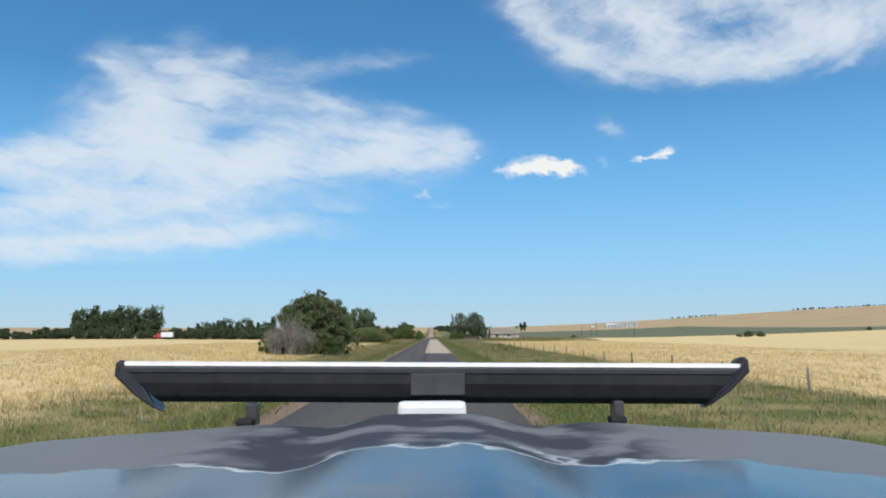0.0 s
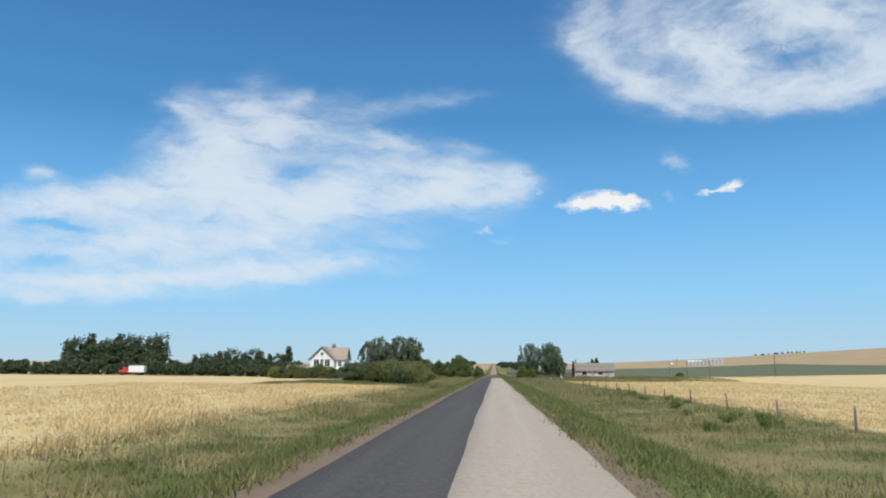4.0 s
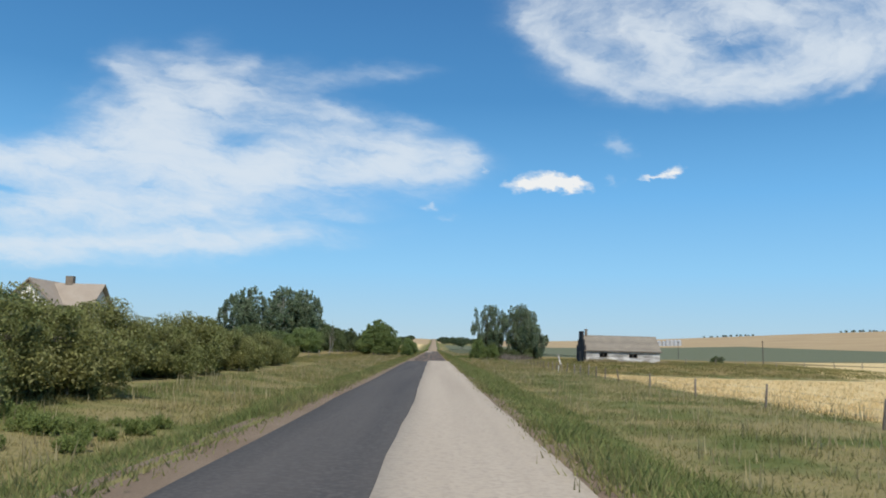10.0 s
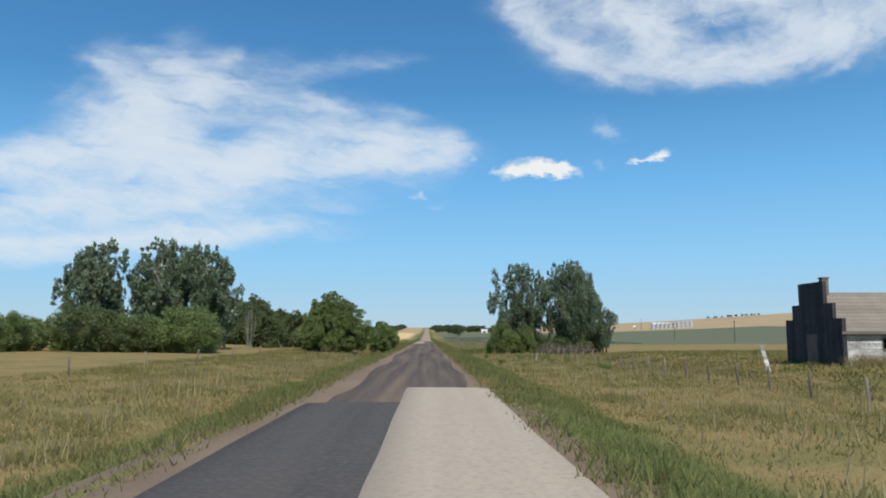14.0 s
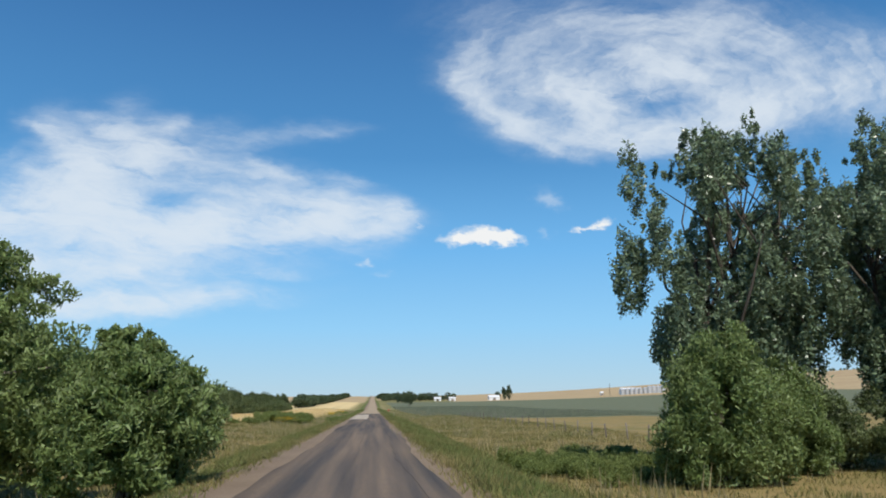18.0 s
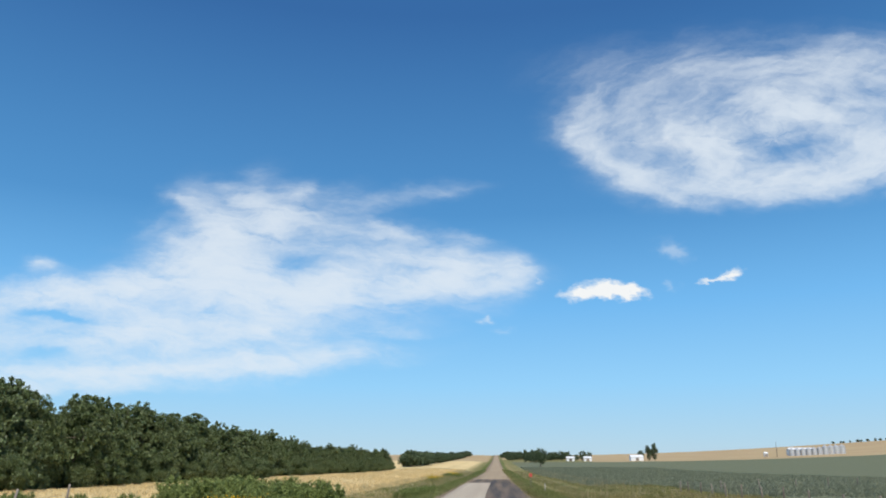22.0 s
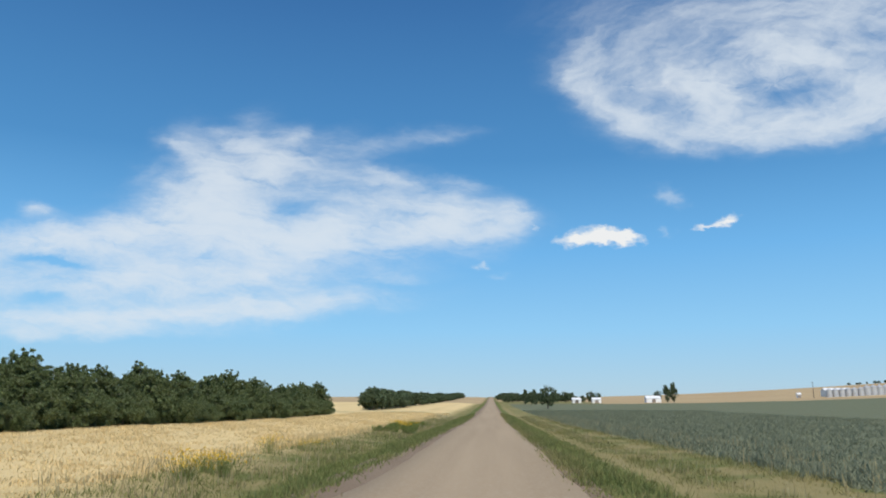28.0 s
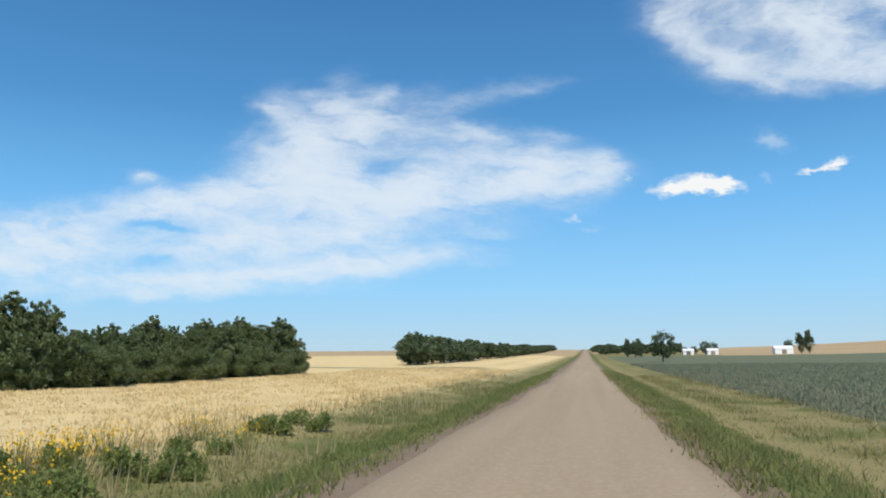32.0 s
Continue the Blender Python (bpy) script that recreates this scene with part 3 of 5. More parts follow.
# ---- road ----
ASPHALT_FRESH = material("fresh_asphalt", (0.052, 0.050, 0.049), (0.105, 0.095, 0.086), 0.9, 0.95, (0.12, 0.11, 0.10), 9, 0.5, space="World", stretch=(1, 0.03, 1), spread=0.7)
ASPHALT_PALE = material("pale_chip_seal", (0.47, 0.40, 0.31), (0.38, 0.32, 0.245), 0.7, 0.95, (0.33, 0.28, 0.22), 9, 0.5, space="World", stretch=(1, 0.03, 1))
ASPHALT_OLD = material("old_asphalt", (0.052, 0.048, 0.047), (0.20, 0.145, 0.10), 1.15, 0.9, (0.10, 0.085, 0.072), 9, 0.6, space="World", spread=0.4, stretch=(1, 0.025, 1))
ASPHALT_BROWN = material("brown_chip_seal", (0.355, 0.27, 0.175), (0.285, 0.215, 0.138), 0.7, 0.95, (0.37, 0.30, 0.21), 9, 0.5, space="World", stretch=(1, 0.025, 1))
GRAVEL = material("reddish_gravel", (0.215, 0.155, 0.105), (0.27, 0.205, 0.14), 0.4, 1.0, (0.15, 0.11, 0.075), 30, 0.7, space="World")
TAR = material("tar_seam", (0.07, 0.06, 0.05), (0.11, 0.09, 0.072), 1.5, 0.9, space="World")


def strip(name, x0, x1, y0, y1, lift, mat, label, category="road", edge=0.0, seed=3, step=3.0, crown=True, even=False):
    """A length of paving that follows the road bed, with uneven edges and a small thickness."""
    n = max(2, int((y1 - y0) / step))
    ys = np.linspace(y0, y1, n + 1)
    rng = np.random.default_rng(seed)
    wob = lambda: np.convolve(rng.normal(size=n + 5), np.ones(5) / 5, "valid")[: n + 1] * edge
    xa, xb = x0 + wob(), x1 + wob()
    if even:
        xb = xa + (x1 - x0) * rng.uniform(0.4, 1.4, n + 1)
    vs, fs = [], []
    cols = 5
    for i, y in enumerate(ys):
        for j in range(cols):
            x = xa[i] + (xb[i] - xa[i]) * j / (cols - 1)
            z = float(road_z(y)) + lift + (0.03 * (1 - ((x + 0.8) / 3.6) ** 2) if crown else 0)
            vs.append((x, y, z))
        vs += [(xa[i] - (0.0 if even else 0.04), y, float(road_z(y)) - 0.10), (xb[i] + (0.0 if even else 0.04), y, float(road_z(y)) - 0.10)]
    w = cols + 2
    for i in range(n):
        a, b = i * w, (i + 1) * w
        for j in range(cols - 1):
            fs.append((a + j, a + j + 1, b + j + 1, b + j))
        fs += [(a + cols, a, b, b + cols), (a + cols - 1, a + cols + 1, b + cols + 1, b + cols - 1)]
    ob = new(name, mesh_of(name, vs, fs, mat))
    return tagged(ob, label, category, kind="structure")


strip("road_shoulder", -5.3, 3.2, -120, 2000, -0.02, GRAVEL, "reddish gravel shoulders under the paved road", "shoulder", 0.25, 1)
strip("road_1", -4.0, -0.6, -120, 341, 0.012, ASPHALT_FRESH, "dark fresh asphalt lane of the country road", edge=0.12, seed=2)
strip("road_2", -0.85, 2.45, -120, 86, 0.017, ASPHALT_FRESH, "dark fresh asphalt lane with worn edge", edge=0.1, seed=4)
strip("road_3", -0.85, 2.5, 86, 348, 0.019, ASPHALT_PALE, "pale tan chip-sealed lane of the country road", edge=0.1, seed=5)
strip("road_4", -3.45, 1.95, 338, 640, 0.010, ASPHALT_OLD, "old cracked grey-brown asphalt road", edge=0.35, seed=6)
strip("road_5", -4.0, -0.9, 548, 614, 0.022, ASPHALT_PALE, "pale patched lane on the old road", edge=0.1, seed=7)
strip("road_6", -3.9, 2.4, 640, 2000, 0.012, ASPHALT_BROWN, "brown chip-sealed road running to the horizon", edge=0.3, seed=8)
for k, x in enumerate((-2.4, -0.7, 1.1)):
    strip("tar_seam", x - 0.012, x + 0.012, 352 + 9 * k, 540 + 3 * k, 0.020, TAR, "dark tar seam along the old asphalt", "seam", 0.16, 20 + k, 1.5, even=True)


# ---- trees of the roadside ----
big_willow = tree_meshes("willow", 8.4, lobes(40, 5.2, 4.0, 2.2, 8.0, 11, 1.55) + lobes(22, 4.4, 3.4, 4.6, 8.2, 12, 1.4) + lobes(26, 7.0, 3.6, 0.7, 3.6, 13, 1.3),
                         105000, 0.125, LEAF_OSIER, BARK, 11, ((0, 0, 0.3), (0.6, 0.3, 0.22), (-0.7, 0.1, 0.2)), 0.2, 0.8, 24, 8, 2.2)
plant("willow_tree", big_willow, (-16.8, 105.5, ground_at(-16.8, 105.5)), "broad grey-green willow tree beside the road", "tree")


def twig_mesh(height, spread, count, seed, mat, rad=0.035):
    rng = np.random.default_rng(seed)
    paths = []
    for i in range(count):
        a = rng.uniform(0, 2 * np.pi)
        r = spread * rng.uniform(0.1, 1) ** 0.6
        h = height * rng.uniform(0.55, 1) * (1 - 0.35 * (r / spread) ** 2)
        base = np.array((rng.normal() * 0.3, rng.normal() * 0.3, -0.1))
        tip = np.array((r * math.cos(a), r * math.sin(a), h))
        mid = base * 0.45 + tip * 0.55 + rng.normal(size=3) * 0.15 * spread + np.array((0, 0, h * 0.12))
        q = rad * rng.uniform(0.7, 1.4)
        paths.append([(*base, q * 1.5), (*mid, q), (*tip, q * 0.3)])
        for j in range(5):
            s = mid + (tip - mid) * rng.uniform(-0.3, 0.9)
            e = s + rng.normal(size=3) * (0.16 * spread) + np.array((0, 0, 0.12 * height))
            paths.append([(*s, q * 0.5), (*((s + e) / 2 + rng.normal(size=3) * 0.05), q * 0.38), (*e, q * 0.12)])
    v, f = tubes(paths, 3)
    return mesh_of("branch_work", v, f, mat)


dead_bush = thing("dead_shrub", (-19.1, 98.6, ground_at(-19.1, 98.6)), "leafless grey dead shrub in front of the willow", "shrub")
for s, (dx, h) in enumerate(((0.2, 6.2), (-1.9, 4.8), (1.7, 4.6))):
    o = new("branch_work", twig_mesh(h, 2.1, 120, 30 + s, DEAD_TWIG, 0.016))
    o.parent, o.location = dead_bush, (dx, 0.3 * s, 0)

bush_a = tree_meshes("bush", 4.0, [(0, 0, 1.9, 2.4, 2.2, 1.9), (1.9, 0.4, 1.5, 1.7, 1.6, 1.5), (-1.9, -0.3, 1.6, 1.8, 1.7, 1.6), (0.4, -0.6, 2.8, 1.4, 1.4, 1.1)], 30000, 0.105, LEAF_HEDGE, BARK, 41, ((0, 0, 0.1), (0.7, 0.2, 0.08), (-0.6, 0, 0.08)), 0.15, 0.1, 30, 5)
bush_b = tree_meshes("bush", 3.2, [(0, 0, 1.5, 2.1, 2.0, 1.5), (1.4, -0.5, 1.8, 1.4, 1.4, 1.2), (-1.5, 0.3, 1.3, 1.5, 1.5, 1.3)], 24000, 0.105, LEAF_HEDGE, BARK, 42, ((0, 0, 0.09), (0.5, 0.3, 0.07)), 0.15, 0.1, 26, 5)
bush_c = tree_meshes("bush", 4.2, [(0, 0, 2.0, 2.5, 2.3, 2.0), (1.8, -0.5, 2.2, 1.6, 1.6, 1.6), (-1.8, 0.3, 1.8, 1.8, 1.8, 1.7)], 30000, 0.11, LEAF_DARK, BARK, 43, ((0, 0, 0.1), (0.5, 0.3, 0.08)), 0.15, 0.1, 30, 5)
bush_d = tree_meshes("bush", 4.0, [(0, 0, 1.9, 2.4, 2.2, 1.9), (1.9, 0.4, 1.5, 1.7, 1.6, 1.5), (-1.9, -0.3, 1.6, 1.8, 1.7, 1.6), (0.4, -0.6, 2.8, 1.4, 1.4, 1.1)], 26000, 0.11, LEAF_WILLOW, BARK, 44, ((0, 0, 0.1), (0.7, 0.2, 0.08)), 0.15, 0.1, 30, 5)
for x, y, s in ((-19.4, 101.5, 0.8), (-22.6, 104, 0.55), (-14.2, 103.5, 0.75), (-16.6, 100.5, 0.62)):
    plant("bush", bush_c, (x, y, ground_at(x, y) - 0.1), "dark green bush at the willow's foot", "bush", "", 70.0 * x, s)
rng = np.random.default_rng(5)
HEDGE = "hedge of bushes along the ditch"
for i in range(16):
    x, y = -17.4 - 2.3 * (i % 6) - rng.uniform(0, 1.0), 248 + 4.5 * (i // 6) + rng.uniform(-1, 2)
    plant("bush", bush_c if i % 3 else bush_a, (x, y, ground_at(x, y) - 0.1), "dense dark green bush at the wheat field's corner", "bush", HEDGE, rng.uniform(0, 360), rng.uniform(0.92, 1.12))
for i in range(34):
    y = 262 + 2.05 * i + rng.uniform(-1, 1)
    x = -18.5 - rng.uniform(0, 7) - 0.02 * i
    plant("bush", (bush_a, bush_b)[i % 2], (x, y, ground_at(x, y) - 0.1), "yellow-green roadside bush in dry grass", "bush", HEDGE, rng.uniform(0, 360), rng.uniform(1.0, 1.38) * (1 - 0.008 * i))



def plumes(n, wide, low, high, seed, foot=0.45):
    """Upright leafy plumes set round the stems, fanning out upwards, for poplars."""
    r = np.random.default_rng(seed)
    out = []
    for i in range(n):
        f = (i + r.uniform(0, 1)) / n
        reach = wide * (foot + (1 - foot) * min(1.0, f / 0.5)) * math.sqrt(max(0.08, 1 - max(0, f - 0.45) ** 2 / 0.34))
        a, d = r.uniform(0, 6.28), reach * r.uniform(0.05, 1) ** 0.55
        w = r.uniform(0.5, 1.05) * (1.15 - 0.5 * f)
        out.append((d * math.cos(a), 0.8 * d * math.sin(a), low + (high - low) * f, w, w, w * r.uniform(1.4, 2.7)))
    return out


tall = [tree_meshes("cottonwood", 17.5, plumes(84, 5.4, 3.0, 15.0, 52 + k),
                    40000, 0.24, LEAF_POPLAR, BARK_PALE, 50 + k, ((0, 0, 0.3), (0.9, 0.4, 0.24)), 0.3, 0.0, 26, 14) for k in range(2)]
for k, (x, y, s) in enumerate(((-59, 446, 1.0), (-53, 440, 1.15), (-48.5, 452, 1.1), (-43.5, 441, 1.18), (-37.5, 444, 1.12), (-40, 462, 0.95))):
    plant("cottonwood_tree", tall[k % 2], (x, y, ground_at(x, y)), "tall grey-green cottonwood tree with pale trunks", "tree", "cottonwood grove", 67.0 * k, s)
for k in range(12):
    x, y = -61 + 2.6 * k + rng.uniform(-1, 1), 422 + rng.uniform(0, 12)
    plant("bush", (bush_d, bush_d, bush_c)[k % 3], (x, y, ground_at(x, y) - 0.1), "bright green bush under the cottonwood trees", "bush", "grove undergrowth", rng.uniform(0, 360), rng.uniform(1.25, 1.8))

round_willow = tree_meshes("willow", 10.0, [(b[0] - 0.6, *b[1:]) for b in lobes(44, 5.4, 3.6, 1.2, 8.2, 61, 1.45) + lobes(20, 3.5, 2.6, 6.0, 10.0, 62, 1.1)] + [(b[0] + 3.0, b[1] - 0.6, *b[2:]) for b in lobes(28, 3.5, 2.6, 1.0, 8.3, 63, 1.25)],
                           150000, 0.115, LEAF_WILLOW, BARK, 61, ((0, 0, 0.34), (-1.6, 0.3, 0.26), (1.4, 0.2, 0.22)), 0.15, 0.8, 34, 9, 2.2)
plant("willow_tree", round_willow, (-16.2, 446, ground_at(-16.2, 446)), "large round willow tree hanging to the grass", "tree")
side_willow = tree_meshes("willow", 5.6, lobes(24, 2.3, 2.0, 0.9, 4.5, 64, 1.15) + lobes(8, 1.2, 1.1, 3.6, 5.0, 65, 0.8), 70000, 0.11, LEAF_WILLOW, BARK, 66, ((0, 0, 0.15), (0.4, 0.2, 0.11)), 0.15, 0.7, 30, 6, 2.1)
plant("willow_tree", side_willow, (-7.5, 443.0, ground_at(-7.5, 443.0)), "small bushy willow beside the larger one", "tree", "", 40, 1.0)
plant("willow_tree", side_willow, (-19.5, 453, ground_at(-19.5, 453)), "smaller willow tree at the fence line", "tree", "", 200, 1.2)
elm = [tree_meshes("elm", 9.5, lobes(30, 4.4, 4.0, 1.2, 8.4, 170 + k, 1.6) + lobes(10, 2.4, 2.2, 6.6, 9.6 + 0.5 * k, 180 + k, 1.2) + lobes(10, 4.6, 3.8, 0.7, 2.6, 190 + k, 1.2),
                   26000, 0.21, LEAF_DARK, BARK, 70 + k, ((0, 0, 0.26), (0.6, 0.3, 0.2)), 0.2, 0.6, 14, 7, 1.8) for k in range(3)]
plant("elm_tree", elm[0], (-47, 520, ground_at(-47, 520)), "dark rounded elm tree in the pasture", "tree", "", 30, 1.2)

for k, (x, y, s) in enumerate(((-34, 474, 0.86), (-28.5, 480, 0.78), (-24, 484, 0.72))):
    plant("elm_tree", elm[k], (x, y, ground_at(x, y)), "dark elm tree behind the willow", "tree", "elms behind the willow", 70 * k, s)

bare = thing("dead_tree", (-29.5, 442, ground_at(-29.5, 442)), "slender bleached dead tree without leaves", "tree")
o = new("branch_work", twig_mesh(9.6, 1.5, 10, 77, BARK_PALE, 0.026))
o.parent = bare

poplar = [tree_meshes("poplar", 17.2, plumes(112, 6.3, 3.2, 15.8, 82 + k, 0.32), 105000, 0.15, LEAF_POPLAR, BARK_DARK, 80 + k, ((0, 0, 0.28), (1.5, 0.3, 0.22), (-1.6, 0.2, 0.2)), 0.2, -0.3, 26, 20) for k in range(2)]
for k, (x, y, s) in enumerate(((17.0, 452, 0.98), (25.2, 451, 1.0), (28.6, 456, 0.9))):
    plant("poplar_tree", poplar[k % 2], (x, y, ground_at(x, y)), "tall poplar tree with upright glossy branches", "tree", "poplars by the road", 115.0 * k, s)
x, y = 31.2, 449
plant("poplar_tree", poplar[1], (x, y, ground_at(x, y)), "smaller ragged poplar tree with open limbs", "tree", "poplars by the road", 20, 0.48)
low_willow = tree_meshes("willow", 6.4, [(0, 0, 2.8, 2.0, 2.0, 2.7), (1.5, 0.3, 2.0, 1.7, 1.8, 1.9), (-1.3, 0, 1.9, 1.4, 1.6, 1.8), (0.2, 0, 4.9, 1.3, 1.3, 1.3)], 60000, 0.115, LEAF_WILLOW, BARK, 90, ((0, 0, 0.16), (0.5, 0.2, 0.14)), 0.15, 0.7, 60, 7, 2.1)
plant("willow_tree", low_willow, (12.9, 446, ground_at(12.9, 446)), "low bushy willow in front of the poplars", "tree", "", 0, 0.92)
plant("willow_tree", low_willow, (17.4, 450, ground_at(17.4, 450)), "low green willow under the poplars", "tree", "", 150, 0.8)
for x, y, s in ((20.2, 452, 0.95), (23.4, 449.5, 0.8), (26.8, 450.5, 1.0), (29.6, 452, 0.85)):
    plant("bush", bush_c, (x, y, ground_at(x, y) - 0.1), "dark green bush under the poplars", "bush", "poplar undergrowth", 53.0 * x, s)
pile = thing("brush_pile", (23.5, 443, ground_at(23.5, 443)), "tangled pile of grey dead branches", "brush")
for s in range(4):
    o = new("branch_work", twig_mesh(1.6, 2.6, 46, 95 + s, BRUSH, 0.04))
    o.parent, o.location = pile, (-3.0 + 2.0 * s, 0.5 * (s % 2), 0)

# long shelter belts on the open side
ROW = "shelter belt of elms"
rng = np.random.default_rng(8)
BELT_Y = (526, 575, 650, 690, 702, 725, 748, 755, 762, 780, 790, 797, 805, 830, 868)
BELT_H = (14.0, 12.4, 10.6, 9.2, 10.4, 9.0, 9.4, 6.6, 8.8, 10.2, 9.4, 6.4, 8.0, 9.4, 10.4)
for row, (x_mid, y_step, lower) in enumerate(((-49.5, 4.1, 1.0), (-55.5, 5.3, 0.92))):
    for i in range(int(330 / y_step)):
        y = 527 + y_step * i + rng.uniform(-0.8, 0.8)
        x = x_mid + rng.uniform(-1.8, 1.8)
        tall_here = np.interp(y, BELT_Y, BELT_H) * lower
        plant("elm_tree", elm[(i + row) % 3], (x, y, ground_at(x, y) - 0.2), "dark elm tree in a shelter belt beside stubble", "tree", ROW, rng.uniform(0, 360), tall_here / (10.4 if y < 690 else 11.2) * (rng.uniform(0.92, 1.10) if i % 3 == 0 else rng.uniform(0.72, 0.96)))
for i in range(56):
    y = 530 + 5.8 * i + rng.uniform(-2, 2)
    x = -47.0 + rng.uniform(-1.6, 1.6)
    plant("bush", bush_c, (x, y, ground_at(x, y) - 0.2), "dark green bush under the shelter belt's elms", "bush", "shelter belt undergrowth", rng.uniform(0, 360), rng.uniform(0.7, 1.1))
elm_far = [tree_meshes("elm", 9.5, [(0, 0, 5.0, 4.2, 4.2, 3.4), (2.8, 0.5, 4.0, 3.0, 3.0, 2.8), (-2.6, 0, 4.2, 3.0, 3.0, 2.9), (0.4, 0, 7.6, 2.4, 2.4, 1.7)], 1500, 0.8, LEAF_FAR, BARK, 100 + k, ((0, 0, 0.3),), 0.2, 0.2, 26, 4) for k in range(2)]
for i in range(116):
    y = 934 + 4.2 * min(i, 24) + 9.0 * max(i - 24, 0)
    x = -49 + rng.uniform(-4, 4)
    plant("elm_tree", elm_far[i % 2], (x, y, ground_at(x, y) - 0.3), "dark elm tree in a distant shelter belt", "tree", "far shelter belt", rng.uniform(0, 360), rng.uniform(0.8, 1.15) * 0.92)
plain = tree_meshes("shade_tree", 13, [(0, 0, 7.5, 4.2, 4.2, 4.6), (1.8, 0, 5.0, 3.2, 3.2, 3.0), (-1.6, 0, 5.2, 3.2, 3.2, 3.0)], 2600, 0.6, LEAF_FAR, BARK, 110, ((0, 0, 0.4),), 0.25, 0.2, 30, 5)
narrow = tree_meshes("poplar", 14, [(0, 0, 6.0, 2.5, 2.5, 4.6), (0.9, 0.3, 9.6, 1.7, 1.7, 3.2), (-1.0, -0.2, 9.0, 1.7, 1.7, 3.0), (0.1, 0.5, 11.6, 1.3, 1.3, 2.0)], 1800, 0.7, LEAF_FAR, BARK, 111, ((0, 0, 0.3),), 0.25, -0.2, 24, 4)
for x, y, s, n in ((29, 1031, 1.0, 0), (29, 1194, 0.85, 0), (33, 1215, 0.9, 1), (26, 1230, 0.9, 1), (160, 1342, 1.2, 1), (167, 1345, 1.35, 1), (153, 1348, 0.9, 0), (92, 1350, 0.9, 0), (99, 1352, 0.8, 0), (70, 1365, 0.9, 0), (60, 1370, 0.8, 0)):
    plant("shade_tree", narrow if n else plain, (x, y, ground_at(x, y) - 0.2), "dark farmyard tree standing by itself", "tree", "farmyard trees", 37.0 * x, s)
for i in range(26):
    x = 14 + 3.1 * i + rng.uniform(-2, 2)
    y = 1420 + rng.uniform(-40, 60)
    plant("elm_tree", elm_far[i % 2], (x, y, ground_at(x, y) - 0.3), "distant dark tree of a farm windbreak", "tree", "distant windbreak", rng.uniform(0, 360), rng.uniform(0.7, 1.1))

for i in range(40):
    x, y = 9 + 1.6 * i + rng.uniform(-2, 2), 1640 + 6 * i + rng.uniform(-30, 30)
    plant("elm_tree", elm_far[i % 2], (x, y, ground_at(x, y) - 0.3), "distant dark tree near the road's end", "tree", "trees at the road's end", rng.uniform(0, 360), rng.uniform(0.6, 1.1))

# trees far across the first wheat field
for i in range(12):
    x, y = -231 + 4.7 * i + rng.uniform(-2, 2), 486 + rng.uniform(-10, 10)
    plant("shade_tree", plain if i % 2 else narrow, (x, y, ground_at(x, y)), "tall dark tree beyond the wheat field", "tree", "trees beyond the wheat", rng.uniform(0, 360), rng.uniform(1.25, 1.75))
for i in range(12):
    x, y = -126 + 3.7 * i + rng.uniform(-1, 1), 404 + rng.uniform(-6, 8)
    plant("poplar", plain if i % 3 == 1 else narrow, (x, y, ground_at(x, y)), "slender farmyard poplar beyond the wheat field", "tree", "farmyard poplars", rng.uniform(0, 360), rng.uniform(0.6, 0.95))
for i in range(96):
    x = -330 + 2.95 * i + rng.uniform(-1.5, 1.5)
    y = 402 + (x + 330) * -0.22 + rng.uniform(-3, 3)
    plant("bush", elm_far[i % 2], (x, y, ground_at(x, y) - 0.6), "dark shrub in the long hedgerow behind the wheat", "bush", "long hedgerow", rng.uniform(0, 360), rng.uniform(0.45, 0.75))
spruce_rng = np.random.default_rng(12)


def spruce_meshes(height, seed):
    r = np.random.default_rng(seed)
    pts = []
    for k in range(15):
        z = height * (0.05 + 0.93 * k / 14)
        w = 0.30 * height * (1 - z / height) ** 0.8 + 0.15
        for a in np.arange(6) * 1.05 + r.uniform(0, 6):
            reach = w * r.uniform(0.6, 1.2)
            f = r.uniform(0.1, 1, 60)[:, None]
            d = np.array((math.cos(a), math.sin(a), r.uniform(-0.3, 0.1)))
            pts.append(np.array((0, 0, z)) + f * d * reach + r.normal(size=(60, 3)) * (0.10, 0.10, 0.13) * (1.3 - f))
    v, f = leaf_cards(np.concatenate(pts), 0.26, r, 0.6)
    tv, tf = tubes([[(0, 0, -0.3, 0.2), (0, 0, height * 0.5, 0.12), (0, 0, height * 0.97, 0.02)]])
    return mesh_of("trunk", tv, tf, BARK), mesh_of("crown", v, f, LEAF_SPRUCE)


spruces = [spruce_meshes(11, 13), spruce_meshes(11, 14)]
for k, (x, y, s) in enumerate(((-41, 376, 0.72), (-44.5, 380, 0.66), (-48.5, 383, 0.52), (-39.5, 370, 0.4), (-52, 374, 0.55), (-56, 381, 0.6))):
    plant("spruce_tree", spruces[k % 2], (x, y, ground_at(x, y)), "dark blue-green spruce tree behind the hedge", "tree", "spruces by the house", 50.0 * k, s)
for k, (x, y, s) in enumerate(((-38.5, 364, 0.75), (-42, 366, 0.9), (-45.5, 365, 0.85), (-49.5, 367, 1.0), (-35, 368, 0.55), (-33.2, 370, 0.5))):
    plant("bush", (bush_a, bush_b)[k % 2], (x, y, ground_at(x, y) - 0.1), "olive green bush below the spruces", "bush", "bushes by the spruces", 47.0 * k, s)
